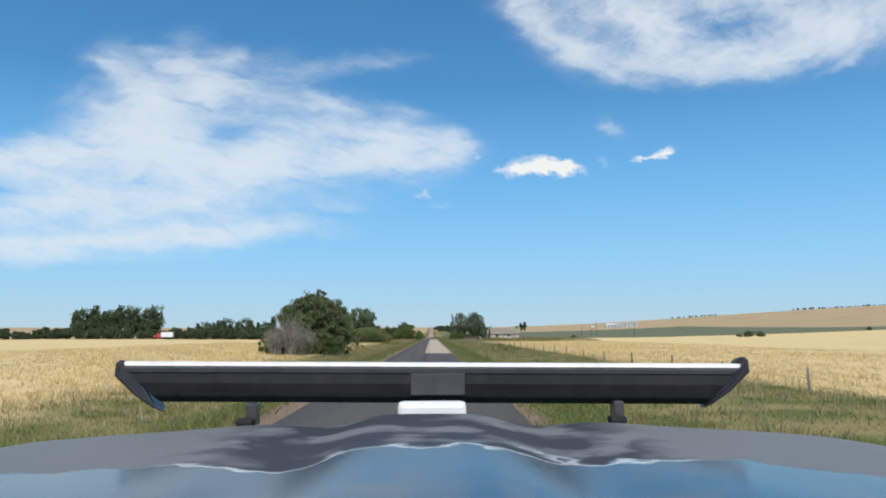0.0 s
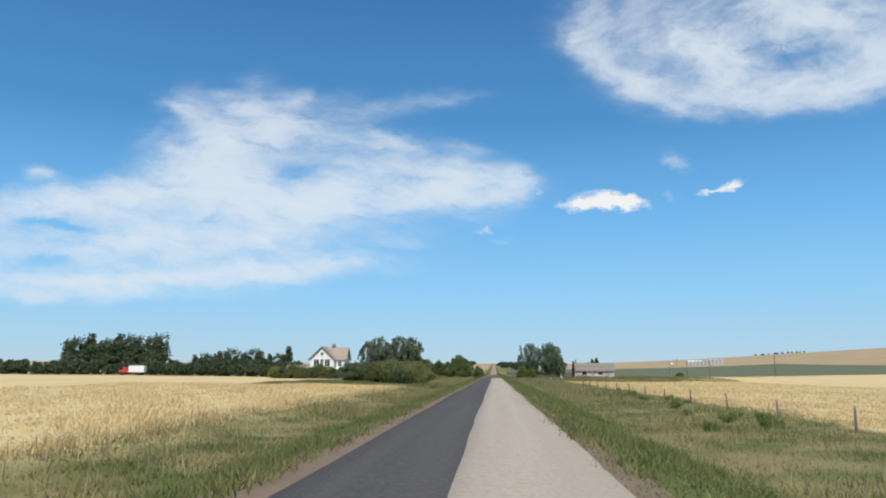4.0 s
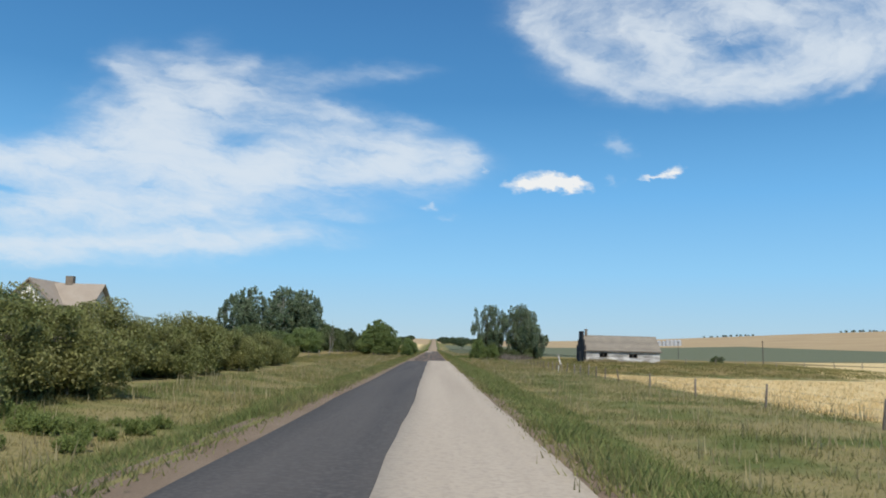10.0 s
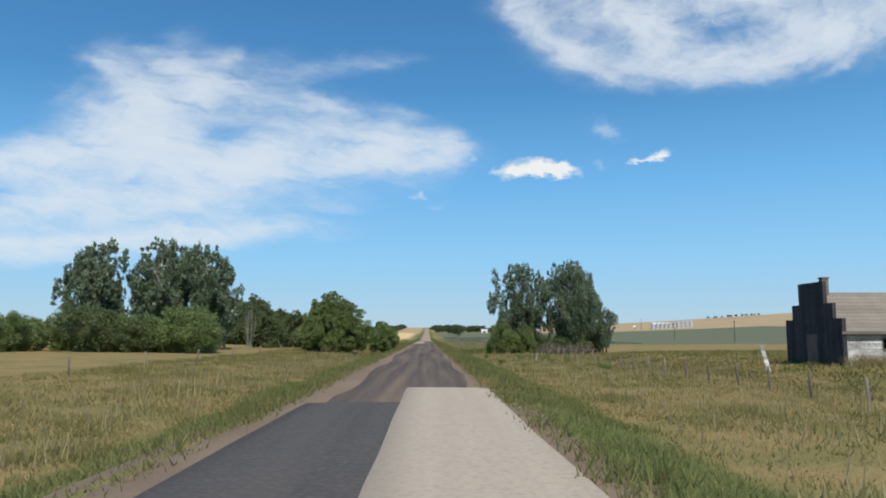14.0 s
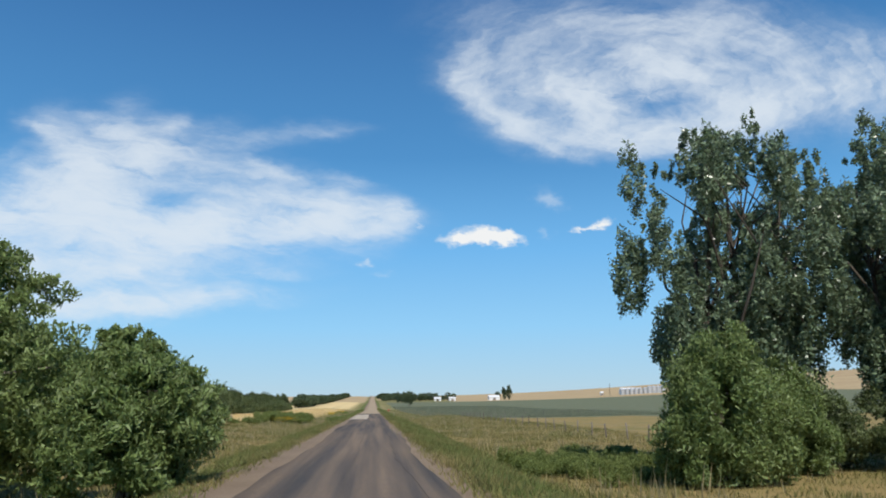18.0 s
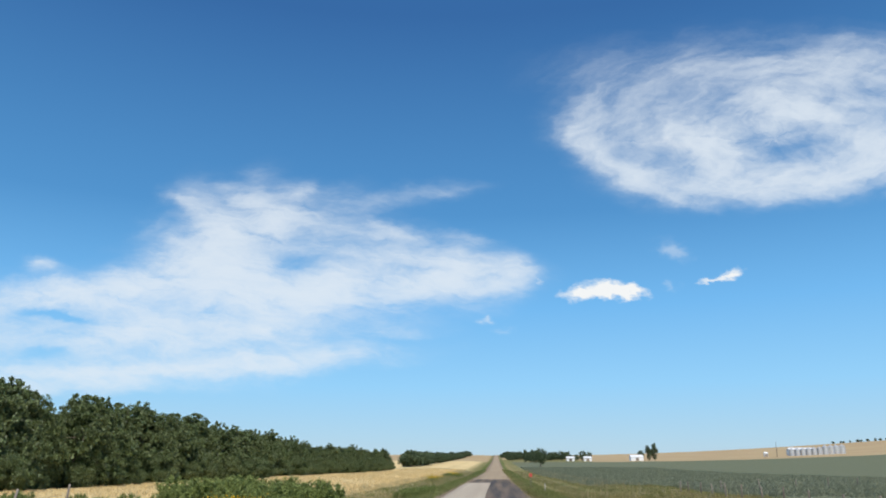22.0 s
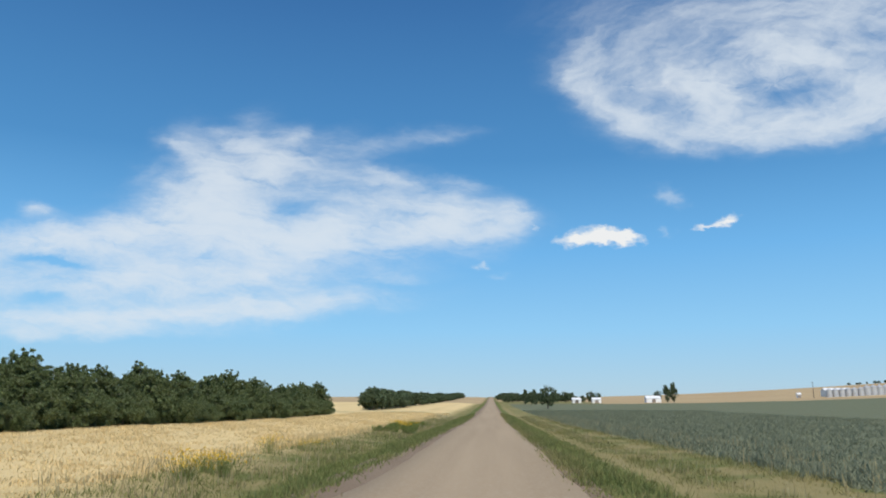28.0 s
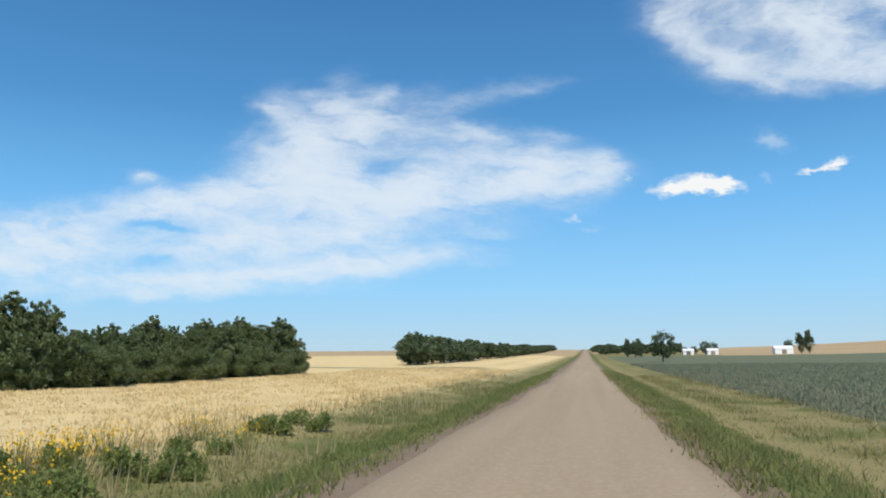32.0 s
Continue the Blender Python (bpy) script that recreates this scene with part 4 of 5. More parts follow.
for x, y, s in ((152, 356, 0.62), (158, 357, 0.55), (147, 355, 0.45), (86, 453, 0.55), (330, 560, 0.6), (370, 575, 0.55)):
    plant("bush", bush_c if s > 0.5 else bush_b, (x, y, ground_at(x, y) - 0.2), "low round bush standing in the open field", "bush", "lone field bushes", 33.0 * x, s * 1.25)
for i in range(52):
    x = 1040 + 11 * i + rng.uniform(-4, 4) if i < 40 else 700 + 11 * (i - 40) + rng.uniform(-5, 5)
    y = 2180 - 0.1 * (x - 600)
    plant("bush", elm_far[i % 2], (x, y, ground_at(x, y) - 0.5), "tiny dark tree on the far hill's skyline", "tree", "skyline trees", rng.uniform(0, 360), rng.uniform(0.45, 0.75))

# ---- old hall beside the road ----
BOARD_WHITE = material("peeling_white_board", (0.70, 0.69, 0.66), (0.26, 0.245, 0.225), 0.9, 0.9, (0.22, 0.20, 0.18), 6, 0.4, piece=0.2, space="World", stretch=(0.55, 1, 2.2), spread=0.35)
BOARD_BLACK = material("weathered_black_board", (0.035, 0.037, 0.042), (0.06, 0.06, 0.065), 0.8, 0.9, (0.10, 0.10, 0.10), 9, 0.4, piece=0.2)
SHINGLE = material("weathered_shingle", (0.21, 0.185, 0.15), (0.265, 0.235, 0.185), 0.8, 0.95, (0.17, 0.155, 0.135), 14, 0.7, piece=0.1)
DARK_INSIDE = material("dark_interior", (0.02, 0.02, 0.02), (0.03, 0.028, 0.026), 1.0, 0.95)
GREY_WOOD = material("grey_post_wood", (0.165, 0.14, 0.115), (0.25, 0.22, 0.19), 1.5, 0.95, (0.11, 0.095, 0.08), 20, 0.6, piece=0.35)
WHITE_PAINT = material("white_paint", (0.78, 0.77, 0.74), (0.70, 0.69, 0.66), 0.8, 0.6, (0.60, 0.58, 0.55), 12)
GLASS = material("window_glass", (0.03, 0.035, 0.04), (0.05, 0.055, 0.06), 1.0, 0.08)
ROOF_TAN = material("tan_asphalt_shingle", (0.30, 0.25, 0.20), (0.36, 0.31, 0.25), 0.6, 0.95, (0.24, 0.20, 0.16), 16, 0.6, piece=0.1)
METAL = material("galvanised_steel", (0.52, 0.53, 0.54), (0.42, 0.43, 0.44), 0.6, 0.5, metal=0.3, fine=6)
METAL_WHITE = material("white_steel", (0.78, 0.79, 0.79), (0.70, 0.71, 0.72), 0.5, 0.4, fine=6)
WIRE_M = material("fence_wire", (0.22, 0.21, 0.20), (0.30, 0.25, 0.20), 4.0, 0.5, metal=0.6)


def old_hall():
    x0, y0 = 28.8, 367.0
    gz = min(ground_at(28, 366), ground_at(41, 366))
    L, Dp, eave, ridge = 14.0, 7.6, 2.35, 5.25
    hall = thing("old_hall", (x0, y0, gz), "abandoned low hall with stepped black front and peeling white boards", "building")
    bm = bmesh.new()
    wins = ((2.6, 4.0), (8.2, 9.7))
    wz0, wz1 = 1.15, 1.85
    xs = [0.0]
    for a, b in wins:
        xs += [a, b]
    xs.append(L)
    for i in range(0, len(xs), 2):
        box(bm, xs[i], xs[i + 1], 0.05, 0.2, -0.3, eave)
    for a, b in wins:
        box(bm, a, b, 0.05, 0.2, -0.3, wz0), box(bm, a, b, 0.05, 0.2, wz1, eave)
    box(bm, 0, L, Dp - 0.2, Dp - 0.05, -0.3, eave)
    for xx in (0.0, L - 0.15):
        vs = [bm.verts.new(p) for p in ((xx, 0, -0.3), (xx, Dp, -0.3), (xx, Dp, eave), (xx, Dp / 2, ridge - 0.1), (xx, 0, eave), (xx + 0.15, 0, -0.3), (xx + 0.15, Dp, -0.3), (xx + 0.15, Dp, eave), (xx + 0.15, Dp / 2, ridge - 0.1), (xx + 0.15, 0, eave))]
        bm.faces.new(vs[:5]), bm.faces.new(vs[5:][::-1])
        for i in range(5):
            bm.faces.new((vs[i], vs[(i + 1) % 5], vs[5 + (i + 1) % 5], vs[5 + i]))
    part("wall", bm, BOARD_WHITE, hall)
    part("interior", solid_box(0.3, L - 0.3, 0.9, Dp - 0.3, 0.0, eave - 0.05), DARK_INSIDE, hall, "dark inside seen through broken windows")
    # lapped boards of the long wall
    wall_e = hall
    r = random.Random(4)
    shared = {}
    for row in range(12):
        z = 0.0 + row * 0.195
        for i in range(len(xs) - 1):
            if i % 2 and wz0 - 0.1 < z < wz1 - 0.05:
                continue
            if r.random() < 0.04:
                continue
            a, b = xs[i], xs[i + 1]
            key = round(b - a, 2)
            if key not in shared:
                t = bmesh.new()
                vs = [t.verts.new(p) for p in ((0.02, 0.045, 0), (key - 0.02, 0.045, 0), (key - 0.02, 0.045, 0.19), (0.02, 0.045, 0.19), (0.02, 0.012, 0), (key - 0.02, 0.012, 0), (key - 0.02, 0.034, 0.19), (0.02, 0.034, 0.19))]
                for f in ((0, 1, 2, 3), (4, 7, 6, 5), (0, 4, 5, 1), (3, 2, 6, 7), (0, 3, 7, 4), (1, 5, 6, 2)):
                    t.faces.new([vs[k] for k in f])
                shared[key] = bpy.data.meshes.new("board")
                t.to_mesh(shared[key])
                t.free()
                shared[key].materials.append(BOARD_WHITE)
            o = new("board", shared[key])
            o.parent, o.location = wall_e, (a, r.uniform(-0.012, 0.004), z)
            o.rotation_euler = (0, radians(r.uniform(-0.25, 0.25)), 0)
    for a, b in wins:
        w = thing("window", (0, 0, 0), "", "")
        for k in ("label", "category"):
            if k in w:
                del w[k]
        w.parent = hall
        bm = bmesh.new()
        box(bm, a - 0.07, a, -0.02, 0.12, wz0 - 0.07, wz1 + 0.07), box(bm, b, b + 0.07, -0.02, 0.12, wz0 - 0.07, wz1 + 0.07)
        box(bm, a, b, -0.02, 0.12, wz1, wz1 + 0.07), box(bm, a, b, -0.04, 0.14, wz0 - 0.07, wz0)
        box(bm, (a + b) / 2 - 0.04, (a + b) / 2 + 0.04, 0.0, 0.1, wz0, wz1)
        part("window_frame", bm, GREY_WOOD, w, "weathered empty window frame")
    # roof in courses
    slope = math.atan2(ridge - eave, Dp / 2)
    run = math.hypot(ridge - eave, Dp / 2) + 0.35
    for side in (0, 1):
        roof = part("roof", bmesh.new(), SHINGLE, hall, "sagging grey shingle roof")
        n = 12
        for k in range(n):
            bm = bmesh.new()
            d0, d1 = run * k / n, run * (k + 1) / n + 0.05
            lift = 0.035
            pts = []
            for d, h in ((d0, lift), (d1, 0.0)):
                yy = Dp / 2 - (run - d) * math.cos(slope)
                zz = ridge - (run - d) * math.sin(slope) + h
                pts.append((yy, zz))
            if side:
                pts = [(Dp - p[0], p[1]) for p in pts]
            quad = [(-0.25, *pts[0]), (L + 0.35, *pts[0]), (L + 0.35, *pts[1]), (-0.25, *pts[1])]
            top = [bm.verts.new(q) for q in quad]
            low = [bm.verts.new((q[0], q[1], q[2] - 0.05)) for q in quad]
            bm.faces.new(top), bm.faces.new(low[::-1])
            for i in range(4):
                bm.faces.new((top[i], low[i], low[(i + 1) % 4], top[(i + 1) % 4]))
            part("shingle_course", bm, SHINGLE, roof)
    # stepped false front facing the road
    bm = bmesh.new()
    steps = ((-0.25, Dp + 0.25, -0.3, 3.3), (0.9, Dp - 0.9, 3.3, 4.4), (2.0, Dp - 2.0, 4.4, 6.0))
    for a, b, z0, z1 in steps:
        box(bm, -0.32, -0.05, a, b, z0, z1)
    part("false_front", bm, BOARD_BLACK, hall, "stepped black board front")
    for k in range(24):
        y = -0.22 + k * (Dp + 0.44) / 24
        top = 3.28 if (y < 0.9 or y > Dp - 1.2) else 4.38 if (y < 2.0 or y > Dp - 2.3) else 5.98
        part("board", solid_box(-0.345, -0.32, y + 0.01, y + 0.30, -0.2, top), BOARD_BLACK, hall)
    bm = bmesh.new()
    box(bm, -0.40, -0.345, Dp / 2 - 0.75, Dp / 2 + 0.75, -0.1, 2.2)
    part("door", bm, GREY_WOOD, hall, "closed grey plank door")
    bm = bmesh.new()
    box(bm, 0.5, 0.95, 3.5, 4.0, 4.8, 6.3), box(bm, 0.45, 1.0, 3.45, 4.05, 6.3, 6.42)
    part("chimney", bm, BARK, hall, "short brick chimney stub")
    bm = bmesh.new()
    box(bm, -0.42, L + 0.42, -0.36, -0.30, eave - 0.16, eave + 0.03)
    part("eaves_board", bm, GREY_WOOD, hall)
    return hall


old_hall()
board = thing("leaning_board", (24.3, 369, ground_at(24.3, 369)), "pale plank leaning near the old hall", "plank")
b = part("plank", solid_box(-0.14, 0.14, -0.03, 0.03, -0.1, 2.0), BOARD_WHITE, board)
b.rotation_euler = (0, radians(-14), 0)


# ---- white farmhouse on the rise ----
def gable_prism(bm, x0, x1, y0, y1, z0, eave, ridge, along):
    """A block with a ridged top; along is the axis of the ridge."""
    if along == "y":
        c = (x0 + x1) / 2
        sec = [(x0, z0), (x1, z0), (x1, eave), (c, ridge), (x0, eave)]
        a = [bm.verts.new((p, y0, q)) for p, q in sec]
        b = [bm.verts.new((p, y1, q)) for p, q in sec]
    else:
        c = (y0 + y1) / 2
        sec = [(y0, z0), (y1, z0), (y1, eave), (c, ridge), (y0, eave)]
        a = [bm.verts.new((x0, p, q)) for p, q in sec]
        b = [bm.verts.new((x1, p, q)) for p, q in sec]
    bm.faces.new(a), bm.faces.new(b[::-1])
    for i in range(5):
        bm.faces.new((a[i], b[i], b[(i + 1) % 5], a[(i + 1) % 5]))


def roof_slab(bm, p0, p1, p2, p3, thick=0.18):
    a = [bm.verts.new(p) for p in (p0, p1, p2, p3)]
    b = [bm.verts.new((p[0], p[1], p[2] - thick)) for p in (p0, p1, p2, p3)]
    bm.faces.new(a), bm.faces.new(b[::-1])
    for i in range(4):
        bm.faces.new((a[i], b[i], b[(i + 1) % 4], a[(i + 1) % 4]))


def window_unit(parent, x, y, z, w, h, facing="-y"):
    u = new("window")
    u.parent = parent
    u.matrix_basis = pose(x, y, z, 0, 0, {"-y": 0, "x": 90, "-x": -90}[facing])
    bm = bmesh.new()
    for a, b, c, d in ((-w / 2 - 0.09, -w / 2, -0.09, h + 0.09), (w / 2, w / 2 + 0.09, -0.09, h + 0.09), (-w / 2, w / 2, h, h + 0.09), (-w / 2, w / 2, -0.09, 0), (-0.035, 0.035, 0, h)):
        box(bm, a, b, -0.07, 0.05, c, d)
    part("window_frame", bm, WHITE_PAINT, u)
    part("pane", solid_box(-w / 2, w / 2, -0.025, 0.0, 0, h), GLASS, u, "dark glass pane")
    return u


def farmhouse():
    x0, y0 = -56.4, 322.0
    gz = ground_at(-54, 326)
    house = thing("farmhouse", (x0, y0, gz), "white two-storey farmhouse with a tan shingle roof", "house")
    bm = bmesh.new()
    gable_prism(bm, 0, 7.4, 0, 11, -0.3, 6.0, 9.6, "y")
    gable_prism(bm, 7.4, 10.4, 1.8, 9.2, -0.3, 6.0, 9.3, "x")
    part("wall", bm, WHITE_PAINT, house, "white painted walls")
    bm = bmesh.new()
    roof_slab(bm, (-0.6, -0.5, 5.7), (3.7, -0.5, 9.85), (3.7, 11.5, 9.85), (-0.6, 11.5, 5.7))
    roof_slab(bm, (3.7, -0.5, 9.85), (8.0, -0.5, 5.7), (8.0, 11.5, 5.7), (3.7, 11.5, 9.85))
    part("roof", bm, ROOF_TAN, house)
    bm = bmesh.new()
    roof_slab(bm, (3.7, 5.5, 9.62), (3.7, 1.3, 5.75), (11.0, 1.3, 5.75), (11.0, 5.5, 9.62))
    roof_slab(bm, (3.7, 9.7, 5.75), (3.7, 5.5, 9.62), (11.0, 5.5, 9.62), (11.0, 9.7, 5.75))
    part("wing_roof", bm, ROOF_TAN, house)
    bm = bmesh.new()
    roof_slab(bm, (-0.62, -0.56, 5.62), (3.7, -0.56, 9.8), (3.7, -0.50, 9.8), (-0.62, -0.50, 5.62), 0.28)
    roof_slab(bm, (3.7, -0.56, 9.8), (8.02, -0.56, 5.62), (8.02, -0.50, 5.62), (3.7, -0.50, 9.8), 0.28)
    part("gable_trim", bm, GREY_WOOD, house, "dark gable trim")
    for x, z, w, h in ((2.0, 3.7, 1.5, 2.1), (5.4, 3.7, 1.5, 2.1), (3.7, 3.7, 0.9, 2.1), (1.9, 0.9, 1.4, 1.6), (5.4, 0.9, 1.7, 1.6), (3.7, 7.0, 0.8, 0.9)):
        window_unit(house, x, -0.02, z, w, h)
    for x, z in ((8.9, 3.8), (8.9, 0.9)):
        window_unit(house, x, 1.78, z, 1.0, 1.5)
    window_unit(house, 10.42, 4.2, 3.6, 1.2, 1.5, "x"), window_unit(house, 10.42, 6.6, 3.6, 1.2, 1.5, "x")
    bm = bmesh.new()
    box(bm, 5.6, 6.6, 5.2, 6.0, 7.0, 10.6)
    part("chimney", bm, BARK, house)
    bm = bmesh.new()
    roof_slab(bm, (7.5, 1.7, 3.2), (7.5, -0.4, 2.7), (10.6, -0.4, 2.7), (10.6, 1.7, 3.2))
    for x in (7.7, 9.1, 10.4):
        box(bm, x - 0.08, x + 0.08, -0.2, -0.04, -0.3, 2.6)
    part("porch", bm, WHITE_PAINT, house)
    return house


farmhouse()
for k in range(8):
    x, y = -46.5 - 2.5 * k, 311 + (k % 3)
    plant("bush", (bush_c, bush_a)[k % 3 == 1], (x, y, ground_at(x, y) - 0.1), "dark green bush in front of the farmhouse", "bush", "bushes before the farmhouse", 61.0 * k, 0.82 + 0.12 * (k % 3))
shed = thing("red_shed", (-66.5, 332, ground_at(-64, 334)), "low weathered red shed beside the farmhouse", "shed")
RED_BOARD = material("faded_red_board", (0.20, 0.11, 0.08), (0.25, 0.16, 0.12), 0.8, 0.9, (0.16, 0.08, 0.06), 8)
bm = bmesh.new()
gable_prism(bm, 0, 8, 0, 5, -0.3, 2.4, 4.0, "x")
part("wall", bm, RED_BOARD, shed)
bm = bmesh.new()
roof_slab(bm, (-0.3, -0.4, 2.25), (8.3, -0.4, 2.25), (8.3, 2.5, 4.15), (-0.3, 2.5, 4.15), 0.1)
roof_slab(bm, (-0.3, 5.4, 2.25), (-0.3, 2.5, 4.15), (8.3, 2.5, 4.15), (8.3, 5.4, 2.25), 0.1)
part("roof", bm, SHINGLE, shed)
part("door", solid_box(3.2, 4.8, -0.06, -0.01, -0.1, 2.0), GREY_WOOD, shed)


# ---- grain truck parked beyond the wheat ----
def wheel_mesh(r, w):
    bm = bmesh.new()
    bmesh.ops.create_cone(bm, cap_ends=True, segments=24, radius1=r, radius2=r, depth=w)
    bmesh.ops.bevel(bm, geom=[e for e in bm.edges if abs(e.verts[0].co.z - e.verts[1].co.z) < 1e-4], offset=0.06, segments=2, affect="EDGES")
    bmesh.ops.rotate(bm, verts=bm.verts, cent=(0, 0, 0), matrix=Matrix.Rotation(radians(90), 3, "Y"))
    return bm


RUBBER = material("rubber", (0.025, 0.025, 0.025), (0.04, 0.04, 0.04), 3.0, 0.85)
CHROME = material("chrome", (0.75, 0.76, 0.78), (0.65, 0.66, 0.68), 2.0, 0.12, (0.6, 0.6, 0.6), 30, metal=1.0)
RED_PAINT = material("red_paint", (0.50, 0.05, 0.04), (0.42, 0.05, 0.04), 1.0, 0.4)


def grain_truck(at, turn):
    t = thing("grain_truck", at, "parked red grain truck with a white box", "truck", turn=turn)
    part("box_body", solid_box(-1.2, 1.2, -4.6, 0.6, 0.95, 3.2, 0.05), METAL_WHITE, t, "white steel grain box")
    bm = solid_box(-1.1, 1.1, 0.8, 2.5, 0.8, 2.6, 0.15)
    cab = part("cab", bm, RED_PAINT, t, "red cab")
    part("bonnet", solid_box(-0.95, 0.95, 2.45, 4.0, 0.8, 1.7, 0.15), RED_PAINT, t)
    part("windscreen", solid_box(-0.9, 0.9, 2.46, 2.53, 1.75, 2.4, 0.02), GLASS, cab)
    part("chassis", solid_box(-0.45, 0.45, -4.5, 3.9, 0.6, 0.9), RUBBER, t)
    for y in (-3.4, -2.3, 3.1):
        for x in (-0.95, 0.95):
            w = part("wheel", wheel_mesh(0.5, 0.32), RUBBER, t)
            w.location = (x, y, 0.5)
    return t


grain_truck((-122, 341, ground_at(-122, 341)), 95)


# ---- grain bins and farm buildings far away ----
def bin_meshes(r, h):
    bm = bmesh.new()
    hoops = []
    for k in range(8):
        for q, z in ((r, h * k / 7), (r - 0.05, h * (k + 0.5) / 7))[: 2 if k < 7 else 1]:
            hoops.append([bm.verts.new((q * math.cos(a), q * math.sin(a), z)) for a in np.arange(28) * 2 * math.pi / 28])
    for lo, hi in zip(hoops, hoops[1:]):
        for i in range(28):
            bm.faces.new((lo[i], lo[(i + 1) % 28], hi[(i + 1) % 28], hi[i]))
    body = bpy.data.meshes.new("bin_wall")
    bm.to_mesh(body)
    bm.free()
    body.materials.append(METAL)
    bm = bmesh.new()
    q = bmesh.ops.create_cone(bm, cap_ends=True, segments=28, radius1=r + 0.1, radius2=0.35, depth=r * 0.62)
    bmesh.ops.translate(bm, verts=q["verts"], vec=(0, 0, h + r * 0.31))
    q = bmesh.ops.create_cone(bm, cap_ends=True, segments=16, radius1=0.4, radius2=0.3, depth=0.4)
    bmesh.ops.translate(bm, verts=q["verts"], vec=(0, 0, h + r * 0.62 + 0.2))
    cone = bpy.data.meshes.new("bin_roof")
    bm.to_mesh(cone)
    bm.free()
    cone.materials.append(METAL)
    return body, cone


bins = bin_meshes(2.9, 6.6)
for i in range(10):
    x, y = 324 + 6.4 * i, 1388 + 0.9 * i
    plant("grain_bin", bins, (x, y, ground_at(x, y) - 0.1), "corrugated silver grain bin in a long row", "grain bin", "row of grain bins", size=1.0 if i < 6 else 1.18, names=("bin_wall", "bin_roof"))


def far_shed(at, w, d, eave, ridge, label, turn=0.0, wall_m=METAL_WHITE):
    s = thing("farm_shed", at, label, "shed", turn=turn)
    bm = bmesh.new()
    gable_prism(bm, -w / 2, w / 2, -d / 2, d / 2, -0.5, eave, ridge, "x")
    part("wall", bm, wall_m, s)
    bm = bmesh.new()
    roof_slab(bm, (-w / 2 - 0.3, -d / 2 - 0.3, eave - 0.1), (w / 2 + 0.3, -d / 2 - 0.3, eave - 0.1), (w / 2 + 0.3, 0, ridge + 0.1), (-w / 2 - 0.3, 0, ridge + 0.1), 0.1)
    roof_slab(bm, (-w / 2 - 0.3, d / 2 + 0.3, eave - 0.1), (-w / 2 - 0.3, 0, ridge + 0.1), (w / 2 + 0.3, 0, ridge + 0.1), (w / 2 + 0.3, d / 2 + 0.3, eave - 0.1), 0.1)
    part("roof", bm, METAL_WHITE, s)
    part("door", solid_box(-1.6, 1.6, -d / 2 - 0.08, -d / 2 - 0.02, -0.2, eave * 0.8), GREY_WOOD, s)


for x, y, w, d, e, r, lab in ((78, 1343, 8, 8, 3.2, 4.8, "white farm shed far along the road"), (96, 1343, 8, 8, 3.2, 4.8, "white farm shed beside another shed"), (147, 1342, 13, 10, 3.8, 6.0, "long white machine shed with pale roof"),
                              (345, 1420, 26, 12, 5.0, 8.0, "white barn behind the grain bins"), (300, 1400, 3.5, 3.5, 3.6, 5, "narrow white shed beside the bins")):
    far_shed((x, y, ground_at(x, y)), w, d, e, r, lab)

# ---- poles and fences ----
CREOSOTE = material("creosoted_pole", (0.09, 0.075, 0.06), (0.14, 0.12, 0.10), 1.0, 0.9, fine=12)


def pole_meshes():
    v, f = tubes([[(0, 0, -0.5, 0.15), (0, 0, 4, 0.13), (0, 0, 7.6, 0.10)]], 8)
    p = mesh_of("pole", v, f, CREOSOTE)
    bm = solid_box(-0.9, 0.9, -0.06, 0.06, 7.0, 7.12)
    arm = bpy.data.meshes.new("crossarm")
    bm.to_mesh(arm)
    bm.free()
    arm.materials.append(CREOSOTE)
    return p, arm


poles = pole_meshes()
for x, y, s in ((100, 453, 1.02), (104, 382, 1.02), (140, 656, 1.3), (160, 800, 1.4), (300, 1365, 2.0), (36, 1240, 1.2)):
    plant("utility_pole", poles, (x, y, ground_at(x, y)), "dark wooden utility pole in the field", "utility pole", "pole line", 90, s, ("pole", "crossarm"))

rng = np.random.default_rng(21)
post_kinds = []
for k in range(3):
    v, f = tubes([[(0, 0, -0.4, 0.075), (0.01 * k, 0, 0.5, 0.07), (0.02, 0.01 * k, 1.22 + 0.06 * k, 0.06), (0.02, 0.01 * k, 1.24 + 0.06 * k, 0.01)]], 7)
    post_kinds.append(mesh_of("post", v, f, GREY_WOOD))


